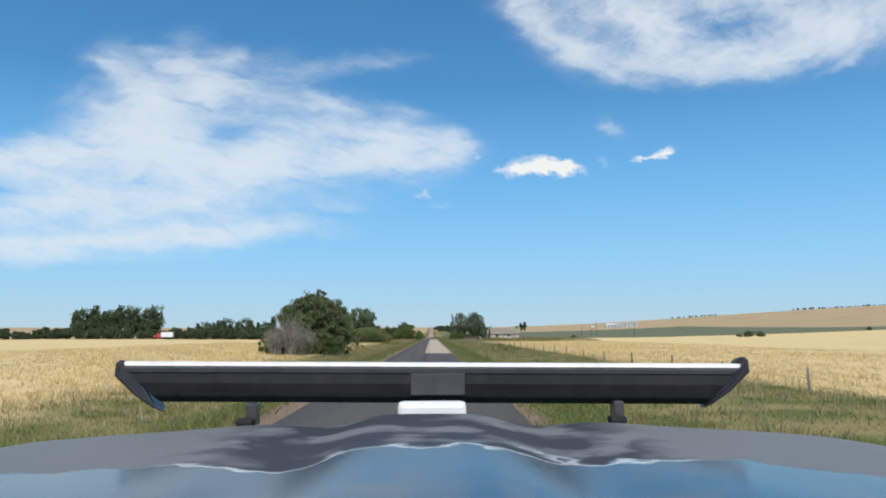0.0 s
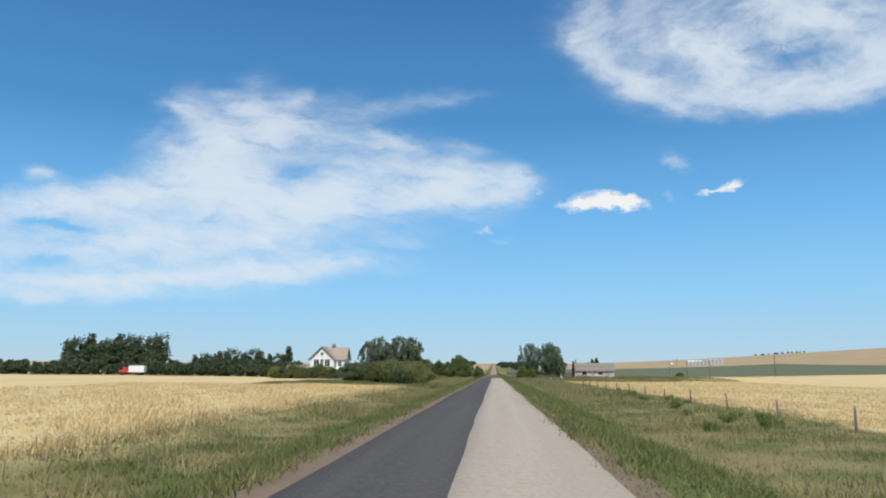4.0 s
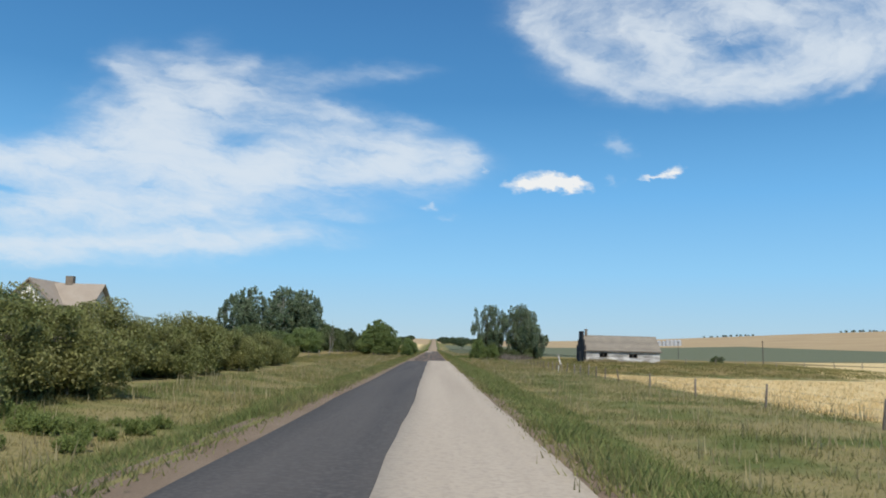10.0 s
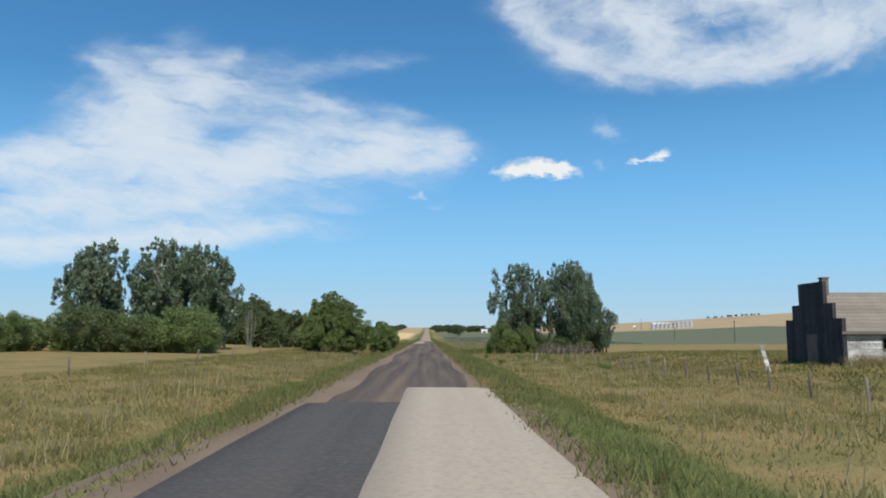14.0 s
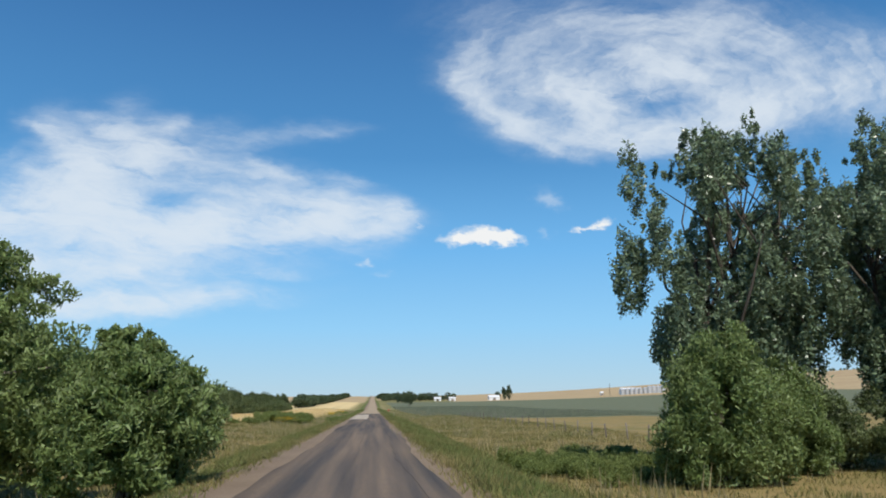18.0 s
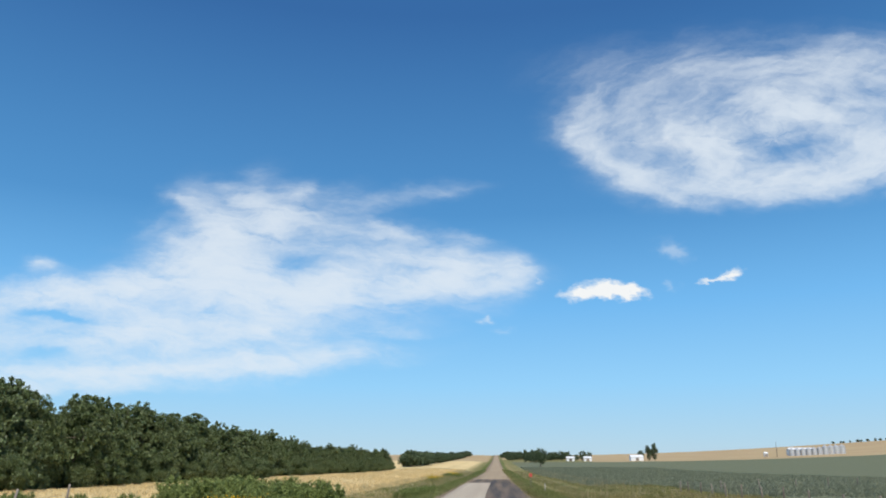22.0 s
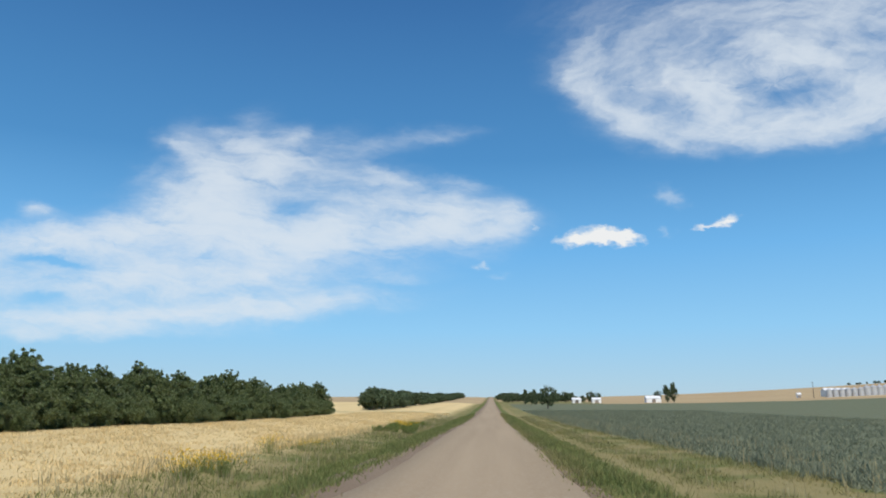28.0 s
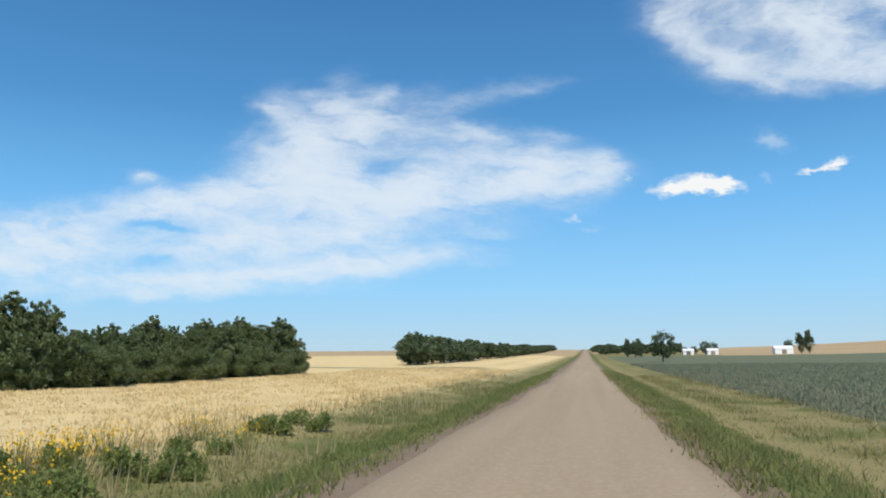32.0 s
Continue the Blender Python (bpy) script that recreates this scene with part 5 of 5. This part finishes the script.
def fence_run(x0, y0, x1, y1, step, label):
    run = thing("fence", (x0, y0, ground_at(x0, y0)), label, "fence")
    oz = ground_at(x0, y0)
    n = int(math.hypot(x1 - x0, y1 - y0) / step)
    tops = []
    for i in range(n + 1):
        x, y = x0 + (x1 - x0) * i / n + rng.normal() * 0.08, y0 + (y1 - y0) * i / n
        z = ground_at(x, y)
        o = new("post", post_kinds[i % 3])
        o.parent = run
        o.matrix_basis = pose(x - x0, y - y0, z - oz, rng.normal() * 3, rng.normal() * 4, rng.uniform(0, 360))
        tops.append((x - x0, y - y0, z - oz))
    for h in (0.45, 0.8, 1.12):
        path = []
        for i, p in enumerate(tops):
            path.append((p[0] + 0.07, p[1], p[2] + h, 0.006))
            if i < len(tops) - 1:
                q = tops[i + 1]
                path.append(((p[0] + q[0]) / 2 + 0.07, (p[1] + q[1]) / 2, (p[2] + q[2]) / 2 + h - 0.05, 0.006))
        v, f = tubes([path], 3)
        o = new("wire", mesh_of("wire", v, f, WIRE_M))
        o.parent = run
    return run


fence_run(18.7, 12, 18.7, 300, 11.0, "wire fence on grey wooden posts along the wheat")
fence_run(18.5, 306, 19.2, 440, 4.6, "leaning wire fence on grey posts before the old hall")
fence_run(20.5, 470, 21.5, 600, 5.0, "wire fence on grey posts along the pasture")
fence_run(-23.5, 352, -23.0, 434, 13.5, "wire fence on grey posts beside the hedge")
fence_run(-22.0, 478, -24.0, 552, 5.0, "wire fence on thin posts around the pasture")
fence_run(46, 362, 95, 372, 6.0, "wire fence on grey posts running away from the hall")
fence_run(21.5, 604, 70, 640, 7.0, "wire fence on grey posts at the crop's corner")

RED_PANEL = material("faded_red_panel", (0.55, 0.07, 0.05), (0.46, 0.06, 0.045), 3.0, 0.6)
marker = thing("roadside_marker", (3.6, 594, ground_at(3.6, 594)), "small red marker panel on a thin roadside post", "marker")
part("post", solid_box(-0.02, 0.02, -0.02, 0.02, -0.2, 1.45), GREY_WOOD, marker)
part("panel", solid_box(-0.15, 0.15, -0.035, -0.021, 1.1, 1.45, 0.006), RED_PANEL, marker, "faded red panel")
for x, y, h in ((4.6, 586, 0.9), (12.5, 402, 1.0), (17.0, 327, 1.1)):
    stake = thing("white_stake", (x, y, ground_at(x, y)), "thin pale stake in the verge grass", "stake", "verge stakes")
    part("stake_post", solid_box(-0.03, 0.03, -0.02, 0.02, -0.2, h), BOARD_WHITE, stake)


# ---- grass, stubble and weeds ----
GRASS_M = material("verge_grass", (0.15, 0.175, 0.055), (0.36, 0.31, 0.14), 0.22, 0.9, (0.26, 0.245, 0.10), 1.2, island=0.3, thin_leaf=0.5, space="World", spread=0.45)
GREENER_M = material("green_verge_grass", (0.145, 0.185, 0.055), (0.32, 0.295, 0.125), 0.2, 0.9, (0.21, 0.23, 0.08), 1.2, island=0.3, thin_leaf=0.5, space="World", spread=0.4)
PASTURE_M = material("pasture_grass", (0.145, 0.17, 0.052), (0.34, 0.275, 0.118), 0.15, 0.9, (0.235, 0.21, 0.08), 1.2, island=0.3, thin_leaf=0.45, space="World", spread=0.42)
GREEN_M = material("ditch_grass", (0.15, 0.20, 0.058), (0.22, 0.25, 0.085), 0.3, 0.9, (0.27, 0.26, 0.11), 1.5, island=0.3, thin_leaf=0.5, space="World")
WHEAT_M = material("ripe_wheat", (0.72, 0.56, 0.29), (0.78, 0.63, 0.35), 0.3, 0.9, (0.60, 0.45, 0.22), 2.0, island=0.2, thin_leaf=0.5, space="World")
BEAN_M = material("dull_green_crop", (0.225, 0.245, 0.165), (0.28, 0.295, 0.195), 0.3, 0.9, (0.19, 0.21, 0.135), 2.0, island=0.25, thin_leaf=0.5, space="World")
PALE_M = material("seeding_grass", (0.43, 0.365, 0.20), (0.34, 0.28, 0.145), 0.4, 0.9, (0.48, 0.42, 0.25), 2.0, island=0.25, thin_leaf=0.5, space="World")
FLOWER_M = material("yellow_petal", (0.75, 0.48, 0.02), (0.68, 0.40, 0.02), 2.0, 0.7, island=0.15)
WEED_M = material("weed_leaf", (0.19, 0.25, 0.075), (0.29, 0.32, 0.11), 0.5, 0.7, island=0.3, thin_leaf=0.45)


def blades(xs, ys, low, high, mat, name, label, category, seed, per=5, width=0.020, spread=0.25, lean=0.5):
    """Tufts of thin pointed blades on the land at the given places, as one sheet of stuff."""
    r = np.random.default_rng(seed)
    n = len(xs)
    x = np.repeat(xs, per) + r.normal(size=n * per) * spread
    y = np.repeat(ys, per) + r.normal(size=n * per) * spread
    z = land_z(x, y) - 0.02
    h = r.uniform(low, high, n * per) * np.repeat(r.uniform(0.7, 1.2, n), per)
    clump = np.sin(1.1 * x + 1.7 * np.sin(0.31 * y)) * np.sin(0.53 * y + 1.3 * np.sin(0.7 * x)) + 0.4 * np.sin(0.21 * y + 0.4 * x)
    h *= 0.8 + 0.42 * clump
    a = r.uniform(0, np.pi, n * per)
    w = width * r.uniform(0.6, 1.4, n * per)
    dx, dy = np.cos(a) * w, np.sin(a) * w
    tip = r.normal(size=(n * per, 2)) * lean * h[:, None]
    v = np.stack([np.stack([x - dx, y - dy, z], -1), np.stack([x + dx, y + dy, z], -1), np.stack([x + tip[:, 0], y + tip[:, 1], z + h], -1)], 1).reshape(-1, 3)
    ob = new(name, mesh_of(name, v, np.arange(len(v)).reshape(-1, 3), mat))
    return tagged(ob, label, category, kind="stuff")


def scatter(n, x0, x1, y0, y1, seed, near=1.0):
    """Random places, thicker towards x0."""
    r = np.random.default_rng(seed)
    return x0 + (x1 - x0) * r.uniform(0, 1, n) ** near, r.uniform(y0, y1, n)


def verge(n, x0, x1, y0, y1, low, high, mat, name, label, category, seed, near=1.3, **kw):
    xs, ys = scatter(n, x0, x1, y0, y1, seed, near)
    keep = ~((ys > 600) & (((xs > 5.8) & (xs < 8.2)) | ((xs > 10.7) & (xs < 12.3)))) | (np.arange(n) % 6 == 0)
    xs, ys = xs[keep], ys[keep]
    return blades(xs, ys, low, high, mat, name, label, category, seed + 1, **kw)


verge(46000, -4.8, -16.5, -20, 345, 0.08, 0.34, GRASS_M, "verge_grass", "long mixed green and dry grass on the verge", "grass", 200)
verge(46000, 2.75, 20.5, -20, 345, 0.08, 0.34, GRASS_M, "verge_grass", "long mixed green and dry grass on the verge", "grass", 210)
verge(46000, -4.7, -26, 335, 556, 0.10, 0.36, PASTURE_M, "verge_grass", "rough pasture grass beside the old road", "grass", 220)
verge(46000, 2.6, 26, 340, 590, 0.10, 0.36, PASTURE_M, "verge_grass", "rough pasture grass beside the old road", "grass", 230)
verge(26000, -4.7, -15, 552, 830, 0.08, 0.34, GREENER_M, "verge_grass", "green verge grass beside the stubble", "grass", 240)
verge(16000, 2.6, 25, 585, 640, 0.08, 0.34, GRASS_M, "verge_grass", "dry verge grass beside the green crop", "grass", 245)
verge(24000, 2.6, 14, 636, 860, 0.08, 0.34, GRASS_M, "verge_grass", "dry verge grass beside the green crop", "grass", 250)
verge(26000, -5.0, -9.0, -20, 860, 0.15, 0.4, GREEN_M, "ditch_grass", "fresh green grass in the ditch", "grass", 260, 1.0)
verge(26000, 3.0, 7.0, -20, 860, 0.15, 0.4, GREEN_M, "ditch_grass", "fresh green grass in the ditch", "grass", 270, 1.0)
verge(5000, -9, -17, -10, 860, 0.5, 0.95, PALE_M, "seeding_grass", "tall pale grass gone to seed", "grass", 280, 1.0, per=3, width=0.03, lean=0.15)
verge(5500, 7, 21, -10, 860, 0.5, 0.95, PALE_M, "seeding_grass", "tall pale grass gone to seed", "grass", 290, 1.0, per=3, width=0.03, lean=0.15)
verge(29000, -15.5, -60, -20, 226, 0.2, 0.42, WHEAT_M, "wheat_stubble", "ripe golden wheat in the field", "wheat", 300, 1.7, width=0.035, spread=0.3)
verge(29000, 20.5, 70, -20, 320, 0.2, 0.42, WHEAT_M, "wheat_stubble", "ripe golden wheat in the field", "wheat", 310, 1.7, width=0.035, spread=0.3)
verge(30000, -15, -46, 560, 900, 0.15, 0.32, WHEAT_M, "wheat_stubble", "short golden stubble before the shelter belt", "stubble", 320, 1.5, width=0.035, spread=0.3)
verge(9000, 25, 80, 592, 630, 0.3, 0.6, BEAN_M, "green_crop", "dull green crop in bloom", "crop", 325, 1.6, width=0.06, spread=0.25, lean=0.6)
verge(38000, 14, 90, 630, 980, 0.3, 0.6, BEAN_M, "green_crop", "dull green crop in bloom", "crop", 330, 1.6, width=0.06, spread=0.25, lean=0.6)

verge(20000, 21, 75, 326, 440, 0.12, 0.4, PASTURE_M, "pasture_grass", "patchy olive pasture grass round the hall", "grass", 335, 1.2, width=0.05, spread=0.4)
verge(1500, 28.5, 43.5, 364.6, 366.6, 0.3, 0.8, PALE_M, "seeding_grass", "tall dry grass against the hall", "grass", 337, 1.0, width=0.03)

verge(16000, -15.5, -44, 227, 268, 0.12, 0.42, GRASS_M, "verge_grass", "rough green grass below the hedge", "grass", 339, 1.1, width=0.035)

# leafy weeds and yellow flowers in clumps near the road
weeds = tree_meshes("weed", 0.9, [(0.7 * math.cos(2.4 * k) * math.sqrt(k / 16), 0.7 * math.sin(2.4 * k) * math.sqrt(k / 16), 0.28 + 0.09 * (k % 5), 0.17, 0.17, 0.30) for k in range(16)], 2200, 0.065, WEED_M, WEED_M, 340, ((0, 0, 0.012), (0.25, 0.1, 0.01), (-0.2, 0.15, 0.01)), 0.1, 0.3, 20, 6, 1.9)
rng = np.random.default_rng(31)
for x0, x1, y0, y1, n, lab in ((6.9, 13.5, 447, 460, 70, "leafy green weed in the ditch"), (-20.5, -12.5, 555, 570, 70, "tall rank green weed by the stubble"), (-15, -10, 728, 764, 30, "leafy green weed on the verge"), (11, 20, 130, 215, 24, "small leafy weed by the wheat"), (8, 18, 380, 430, 14, "leafy green weed in the pasture"), (-14.5, -9.5, 232, 252, 44, "broad-leaved green weed below the hedge"), (-33, -18, 541, 555, 36, "tall green weed at the stubble's edge"), (-10.8, -7.8, 586, 604, 26, "tall green weed in the roadside ditch")):
    for i in range(n):
        x, y = rng.uniform(x0, x1), rng.uniform(y0, y1)
        plant("weed", weeds, (x, y, ground_at(x, y) - 0.05), lab, "weed", "clumps of weeds", rng.uniform(0, 360), rng.uniform(0.35, 0.7) * (3.2 if "rank" in lab else 1.5 if "stubble" in lab or "tall" in lab or y > 446 else 1.1), ("stem", "foliage"))


def flower_meshes(seed):
    r = np.random.default_rng(seed)
    p = r.normal(size=(130, 3)) * (0.5, 0.5, 0.15) + (0, 0, 0.75)
    v, f = leaf_cards(p, 0.075, r, 0.0, 1.0)
    stems = [[(q[0] * 0.5, q[1] * 0.5, -0.05, 0.008), (q[0], q[1], q[2], 0.004)] for q in p[::2]]
    sv, sf = tubes(stems, 3)
    return mesh_of("stem_tuft", sv, sf, WEED_M), mesh_of("blossom", v, f, FLOWER_M)


flowers = flower_meshes(350)
for x0, x1, y0, y1, n in ((-19.5, -13.5, 551, 556, 5), (-14.5, -11.5, 664, 690, 8), (-14.5, -12.0, 742, 756, 9)):
    for i in range(n):
        x, y = rng.uniform(x0, x1), rng.uniform(y0, y1)
        plant("wildflowers", flowers, (x, y, ground_at(x, y)), "clump of yellow wildflowers on the verge", "flowers", "yellow wildflowers", rng.uniform(0, 360), rng.uniform(0.8, 1.3), ("stem_tuft", "blossom"))


# ---- the blue truck that stands on the road at the start ----
BLUE = material("dusty_blue_paint", (0.03, 0.065, 0.10), (0.055, 0.085, 0.115), 2.5, 0.42, (0.10, 0.105, 0.105), 9)


def patchy_bonnet():
    """Blue paint that turns grey towards the front, with dark patches in the middle and pale ragged rims."""
    m = material("patchy_bonnet_paint", (0.03, 0.065, 0.10), (0.05, 0.08, 0.11), 2.5, 0.4, (0.09, 0.095, 0.10), 9)
    nt = m.node_tree
    bsdf = nt.nodes["Principled BSDF"]
    paint = bsdf.inputs["Base Color"].links[0].from_socket
    tc, sp, nz = nt.nodes.new("ShaderNodeTexCoord"), nt.nodes.new("ShaderNodeSeparateXYZ"), nt.nodes.new("ShaderNodeTexNoise")
    nt.links.new(tc.outputs["Object"], sp.inputs[0])
    nt.links.new(tc.outputs["Object"], nz.inputs["Vector"])
    nz.inputs["Scale"].default_value, nz.inputs["Detail"].default_value = 5.0, 8

    def mth(op, a, b=0.0):
        n = nt.nodes.new("ShaderNodeMath")
        n.operation = op
        for q, v in zip(n.inputs, (a, b)):
            if isinstance(v, (int, float)):
                q.default_value = v
            else:
                nt.links.new(v, q)
        return n.outputs[0]

    def step(v, a, b):
        n = nt.nodes.new("ShaderNodeMapRange")
        n.inputs["From Min"].default_value, n.inputs["From Max"].default_value = a, b
        nt.links.new(v, n.inputs["Value"])
        return n.outputs[0]

    def over(f, a, colour):
        n = nt.nodes.new("ShaderNodeMix")
        n.data_type = "RGBA"
        nt.links.new(f, n.inputs[0])
        nt.links.new(a, n.inputs[6])
        n.inputs[7].default_value = (*colour, 1)
        return n.outputs[2]

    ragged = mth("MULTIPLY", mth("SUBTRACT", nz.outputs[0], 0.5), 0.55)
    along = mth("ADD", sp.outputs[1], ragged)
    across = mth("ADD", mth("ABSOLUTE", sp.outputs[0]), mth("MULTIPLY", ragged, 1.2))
    # grey front part, pale rim along its border, dark patches in its middle
    front_grey = step(along, 1.27, 1.30)
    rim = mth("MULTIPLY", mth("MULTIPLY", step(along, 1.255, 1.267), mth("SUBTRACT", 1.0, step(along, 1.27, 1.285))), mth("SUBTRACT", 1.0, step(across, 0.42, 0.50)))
    bare = mth("MULTIPLY", mth("MULTIPLY", front_grey, mth("SUBTRACT", 1.0, step(across, 0.36, 0.48))), step(nz.outputs[0], 0.40, 0.50))
    c = over(front_grey, paint, (0.155, 0.16, 0.158))
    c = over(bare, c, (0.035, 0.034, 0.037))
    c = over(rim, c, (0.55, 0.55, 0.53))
    nt.links.new(c, bsdf.inputs["Base Color"])
    rough = mth("ADD", 0.18, mth("MULTIPLY", front_grey, 0.42))
    nt.links.new(rough, bsdf.inputs["Roughness"])
    return m


BONNET = patchy_bonnet()
BLACK_PLASTIC = material("smoked_black_plastic", (0.018, 0.017, 0.019), (0.028, 0.026, 0.028), 2.0, 0.3, (0.035, 0.032, 0.034), 20)
GREY_PLATE = material("smoky_grey_plate", (0.05, 0.05, 0.055), (0.07, 0.07, 0.075), 3.0, 0.3)
# near-white paint that stands for the highlight on the deflector's edge
EDGE_HIGHLIGHT = material("painted_edge_highlight", (0.85, 0.84, 0.83), (0.75, 0.74, 0.73), 6.0, 0.4)


def blue_truck():
    y0 = ROWS[0][1]
    t = thing("blue_truck", (0, y0, 0.03), "blue truck front with a black wing-shaped deflector on its bonnet", "truck")

    def top_z(x, d):
        a = abs(x)
        z = 1.966 - 0.05 * (a / 1.05) ** 2 - 0.10 * max(0.0, a - 0.92) ** 1.2
        z += 0.020 * math.exp(-((a / 0.17) ** 6)) - 0.008 * math.exp(-(((a - 0.25) / 0.06) ** 2)) + 0.004 * math.exp(-(((a - 0.42) / 0.1) ** 2))
        if d > 1.78:
            z -= 1.6 * (d - 1.78) ** 2
        return z - 0.02 * max(0, 1.0 - d)

    xs, ds = np.linspace(-1.12, 1.12, 57), np.concatenate([np.linspace(0.55, 1.75, 16), np.linspace(1.8, 2.3, 12)])
    bm = bmesh.new()
    grid = [[bm.verts.new((x, d, top_z(x, d))) for x in xs] for d in ds]
    for i in range(len(ds) - 1):
        for j in range(len(xs) - 1):
            bm.faces.new((grid[i][j], grid[i][j + 1], grid[i + 1][j + 1], grid[i + 1][j]))
    bonnet = part("bonnet", bm, BONNET, t, "blue bonnet, grey towards the front, with dark patches and pale rims")
    bonnet.data.shade_smooth()
    for sgn in (-1, 1):
        bm = bmesh.new()
        box(bm, sgn * 1.12 - 0.03, sgn * 1.12 + 0.03, 0.55, 2.28, 1.15, 1.86, 0.02)
        part("side_panel", bm, BLUE, t)
        bm = bmesh.new()
        box(bm, min(sgn * 1.02, sgn * 1.3), max(sgn * 1.02, sgn * 1.3), 0.9, 2.2, 1.02, 1.2, 0.05)
        part("mudguard", bm, BLUE, t)
        w = part("wheel", wheel_mesh(0.5, 0.3), RUBBER, t)
        w.location = (sgn * 1.0, 1.55, 0.5)
        hub = part("hub", solid_box(-0.17, 0.17, -0.14, 0.14, -0.14, 0.14, 0.05), CHROME, w)
        bm = solid_box(-0.13, 0.13, -0.04, 0.04, -0.1, 0.1, 0.03)
        lamp = part("headlight", bm, CHROME, t)
        lamp.location = (sgn * 0.82, 2.32, 1.2)
        # strut of the deflector
        bm = bmesh.new()
        pts = [(sgn * 0.49, 2.02, 1.80), (sgn * 0.49, 2.05, 1.93), (sgn * 0.50 + 0.02, 2.10, 1.985)]
        for (a, b) in ((pts[0], pts[1]), (pts[1], pts[2])):
            c = [(a[i] + b[i]) / 2 for i in range(3)]
            box(bm, c[0] - 0.014, c[0] + 0.014, c[1] - 0.03, c[1] + 0.03, min(a[2], b[2]), max(a[2], b[2]) + 0.005, 0.006)
        part("strut", bm, GREY_PLATE, t, "dark bracket under the deflector")
    part("grille", solid_box(-1.05, 1.05, 2.2, 2.28, 0.85, 1.62, 0.02), CHROME, t)
    part("bumper", solid_box(-1.2, 1.2, 2.25, 2.5, 0.45, 0.85, 0.05), CHROME, t)
    part("firewall", solid_box(-1.1, 1.1, 0.50, 0.56, 0.6, 1.88), BLUE, t)
    part("chassis", solid_box(-0.6, 0.6, 0.5, 2.2, 0.5, 0.8), RUBBER, t)
    # wing-shaped deflector
    def end_x(z, half):
        return half - 0.095 * max(0.0, 2.062 - z) / 0.09

    def spar(name, sec, mat, parent, label="", half=0.862):
        bm = bmesh.new()
        a = [bm.verts.new((-end_x(z, half), d, z + 0.010)) for d, z in sec]
        b = [bm.verts.new((end_x(z, half) + 0.008, d, z - 0.006)) for d, z in sec]
        bm.faces.new(a), bm.faces.new(b[::-1])
        for i in range(len(sec)):
            k = (i + 1) % len(sec)
            bm.faces.new((a[i], a[k], b[k], b[i]))
        return part(name, bm, mat, parent, label)

    wing = spar("deflector", [(2.085, 1.972), (2.066, 1.99), (2.056, 2.02), (2.055, 2.045), (2.06, 2.062), (2.075, 2.072), (2.11, 2.070), (2.17, 2.053), (2.19, 2.033), (2.15, 2.003), (2.11, 1.98)], BLACK_PLASTIC, t, "smoked black wing-shaped deflector")
    wing.matrix_basis = Matrix.Translation((0.006, 0, 0.016)) @ Matrix.Diagonal((0.975, 1, 1, 1))
    spar("lip", [(2.052, 2.049), (2.050, 2.060), (2.058, 2.066), (2.062, 2.060), (2.060, 2.050)], GREY_PLATE, wing, "grey lip below the edge")
    # highlight along the top edge, put in as a near-white strip
    spar("edge_strip", [(2.056, 2.066), (2.058, 2.074), (2.085, 2.0765), (2.10, 2.0735), (2.075, 2.0705)], EDGE_HIGHLIGHT, wing, "pale strip painted as the highlight on the top edge")
    spar("keel", [(2.083, 1.967), (2.064, 1.984), (2.060, 1.992), (2.068, 1.992), (2.09, 1.975)], RUBBER, wing)
    part("plate", solid_box(-0.065, 0.085, 2.0485, 2.0545, 1.992, 2.050, 0.002), GREY_PLATE, wing, "lighter smoky plate in the middle")
    for sgn in (-1, 1):
        bm = bmesh.new()
        out = [(2.04, 2.083), (2.06, 2.090), (2.12, 2.082), (2.18, 2.05), (2.18, 2.0), (2.12, 1.962), (2.07, 1.953), (2.05, 1.965), (2.04, 2.0), (2.033, 2.05)]
        lo, hi = [], []
        for d, z in out:
            q = end_x(z, 0.862) + 0.02 * math.sin(math.pi * min(1, max(0, (2.09 - z) / 0.14)))
            lo.append(bm.verts.new((sgn * q, d, z)))
            hi.append(bm.verts.new((sgn * (q + 0.008), d, z)))
        bm.faces.new(lo), bm.faces.new(hi[::-1])
        for i in range(len(out)):
            k = (i + 1) % len(out)
            bm.faces.new((lo[i], lo[k], hi[k], hi[i]))
        part("end_plate", bm, BLACK_PLASTIC, wing)
        # black strip put in for the dark gap between bonnet and mudguard
        part("edge_trim", solid_box(min(sgn * 0.52, sgn * 0.74), max(sgn * 0.52, sgn * 0.74), 1.93, 1.97, 1.90, 1.925, 0.008), RUBBER, t, "black strip standing for the dark gap at the bonnet's edge")
        part("bolt", solid_box(sgn * 0.49 - 0.022, sgn * 0.49 + 0.022, 1.99, 2.04, 1.935, 1.955, 0.008), RUBBER, t)
    bm = bmesh.new()
    box(bm, -0.088, 0.088, 1.93, 1.99, 1.93, 2.000, 0.014)
    part("ornament", bm, METAL_WHITE, t, "chrome block on the bonnet's crest")
    return t


blue_truck()
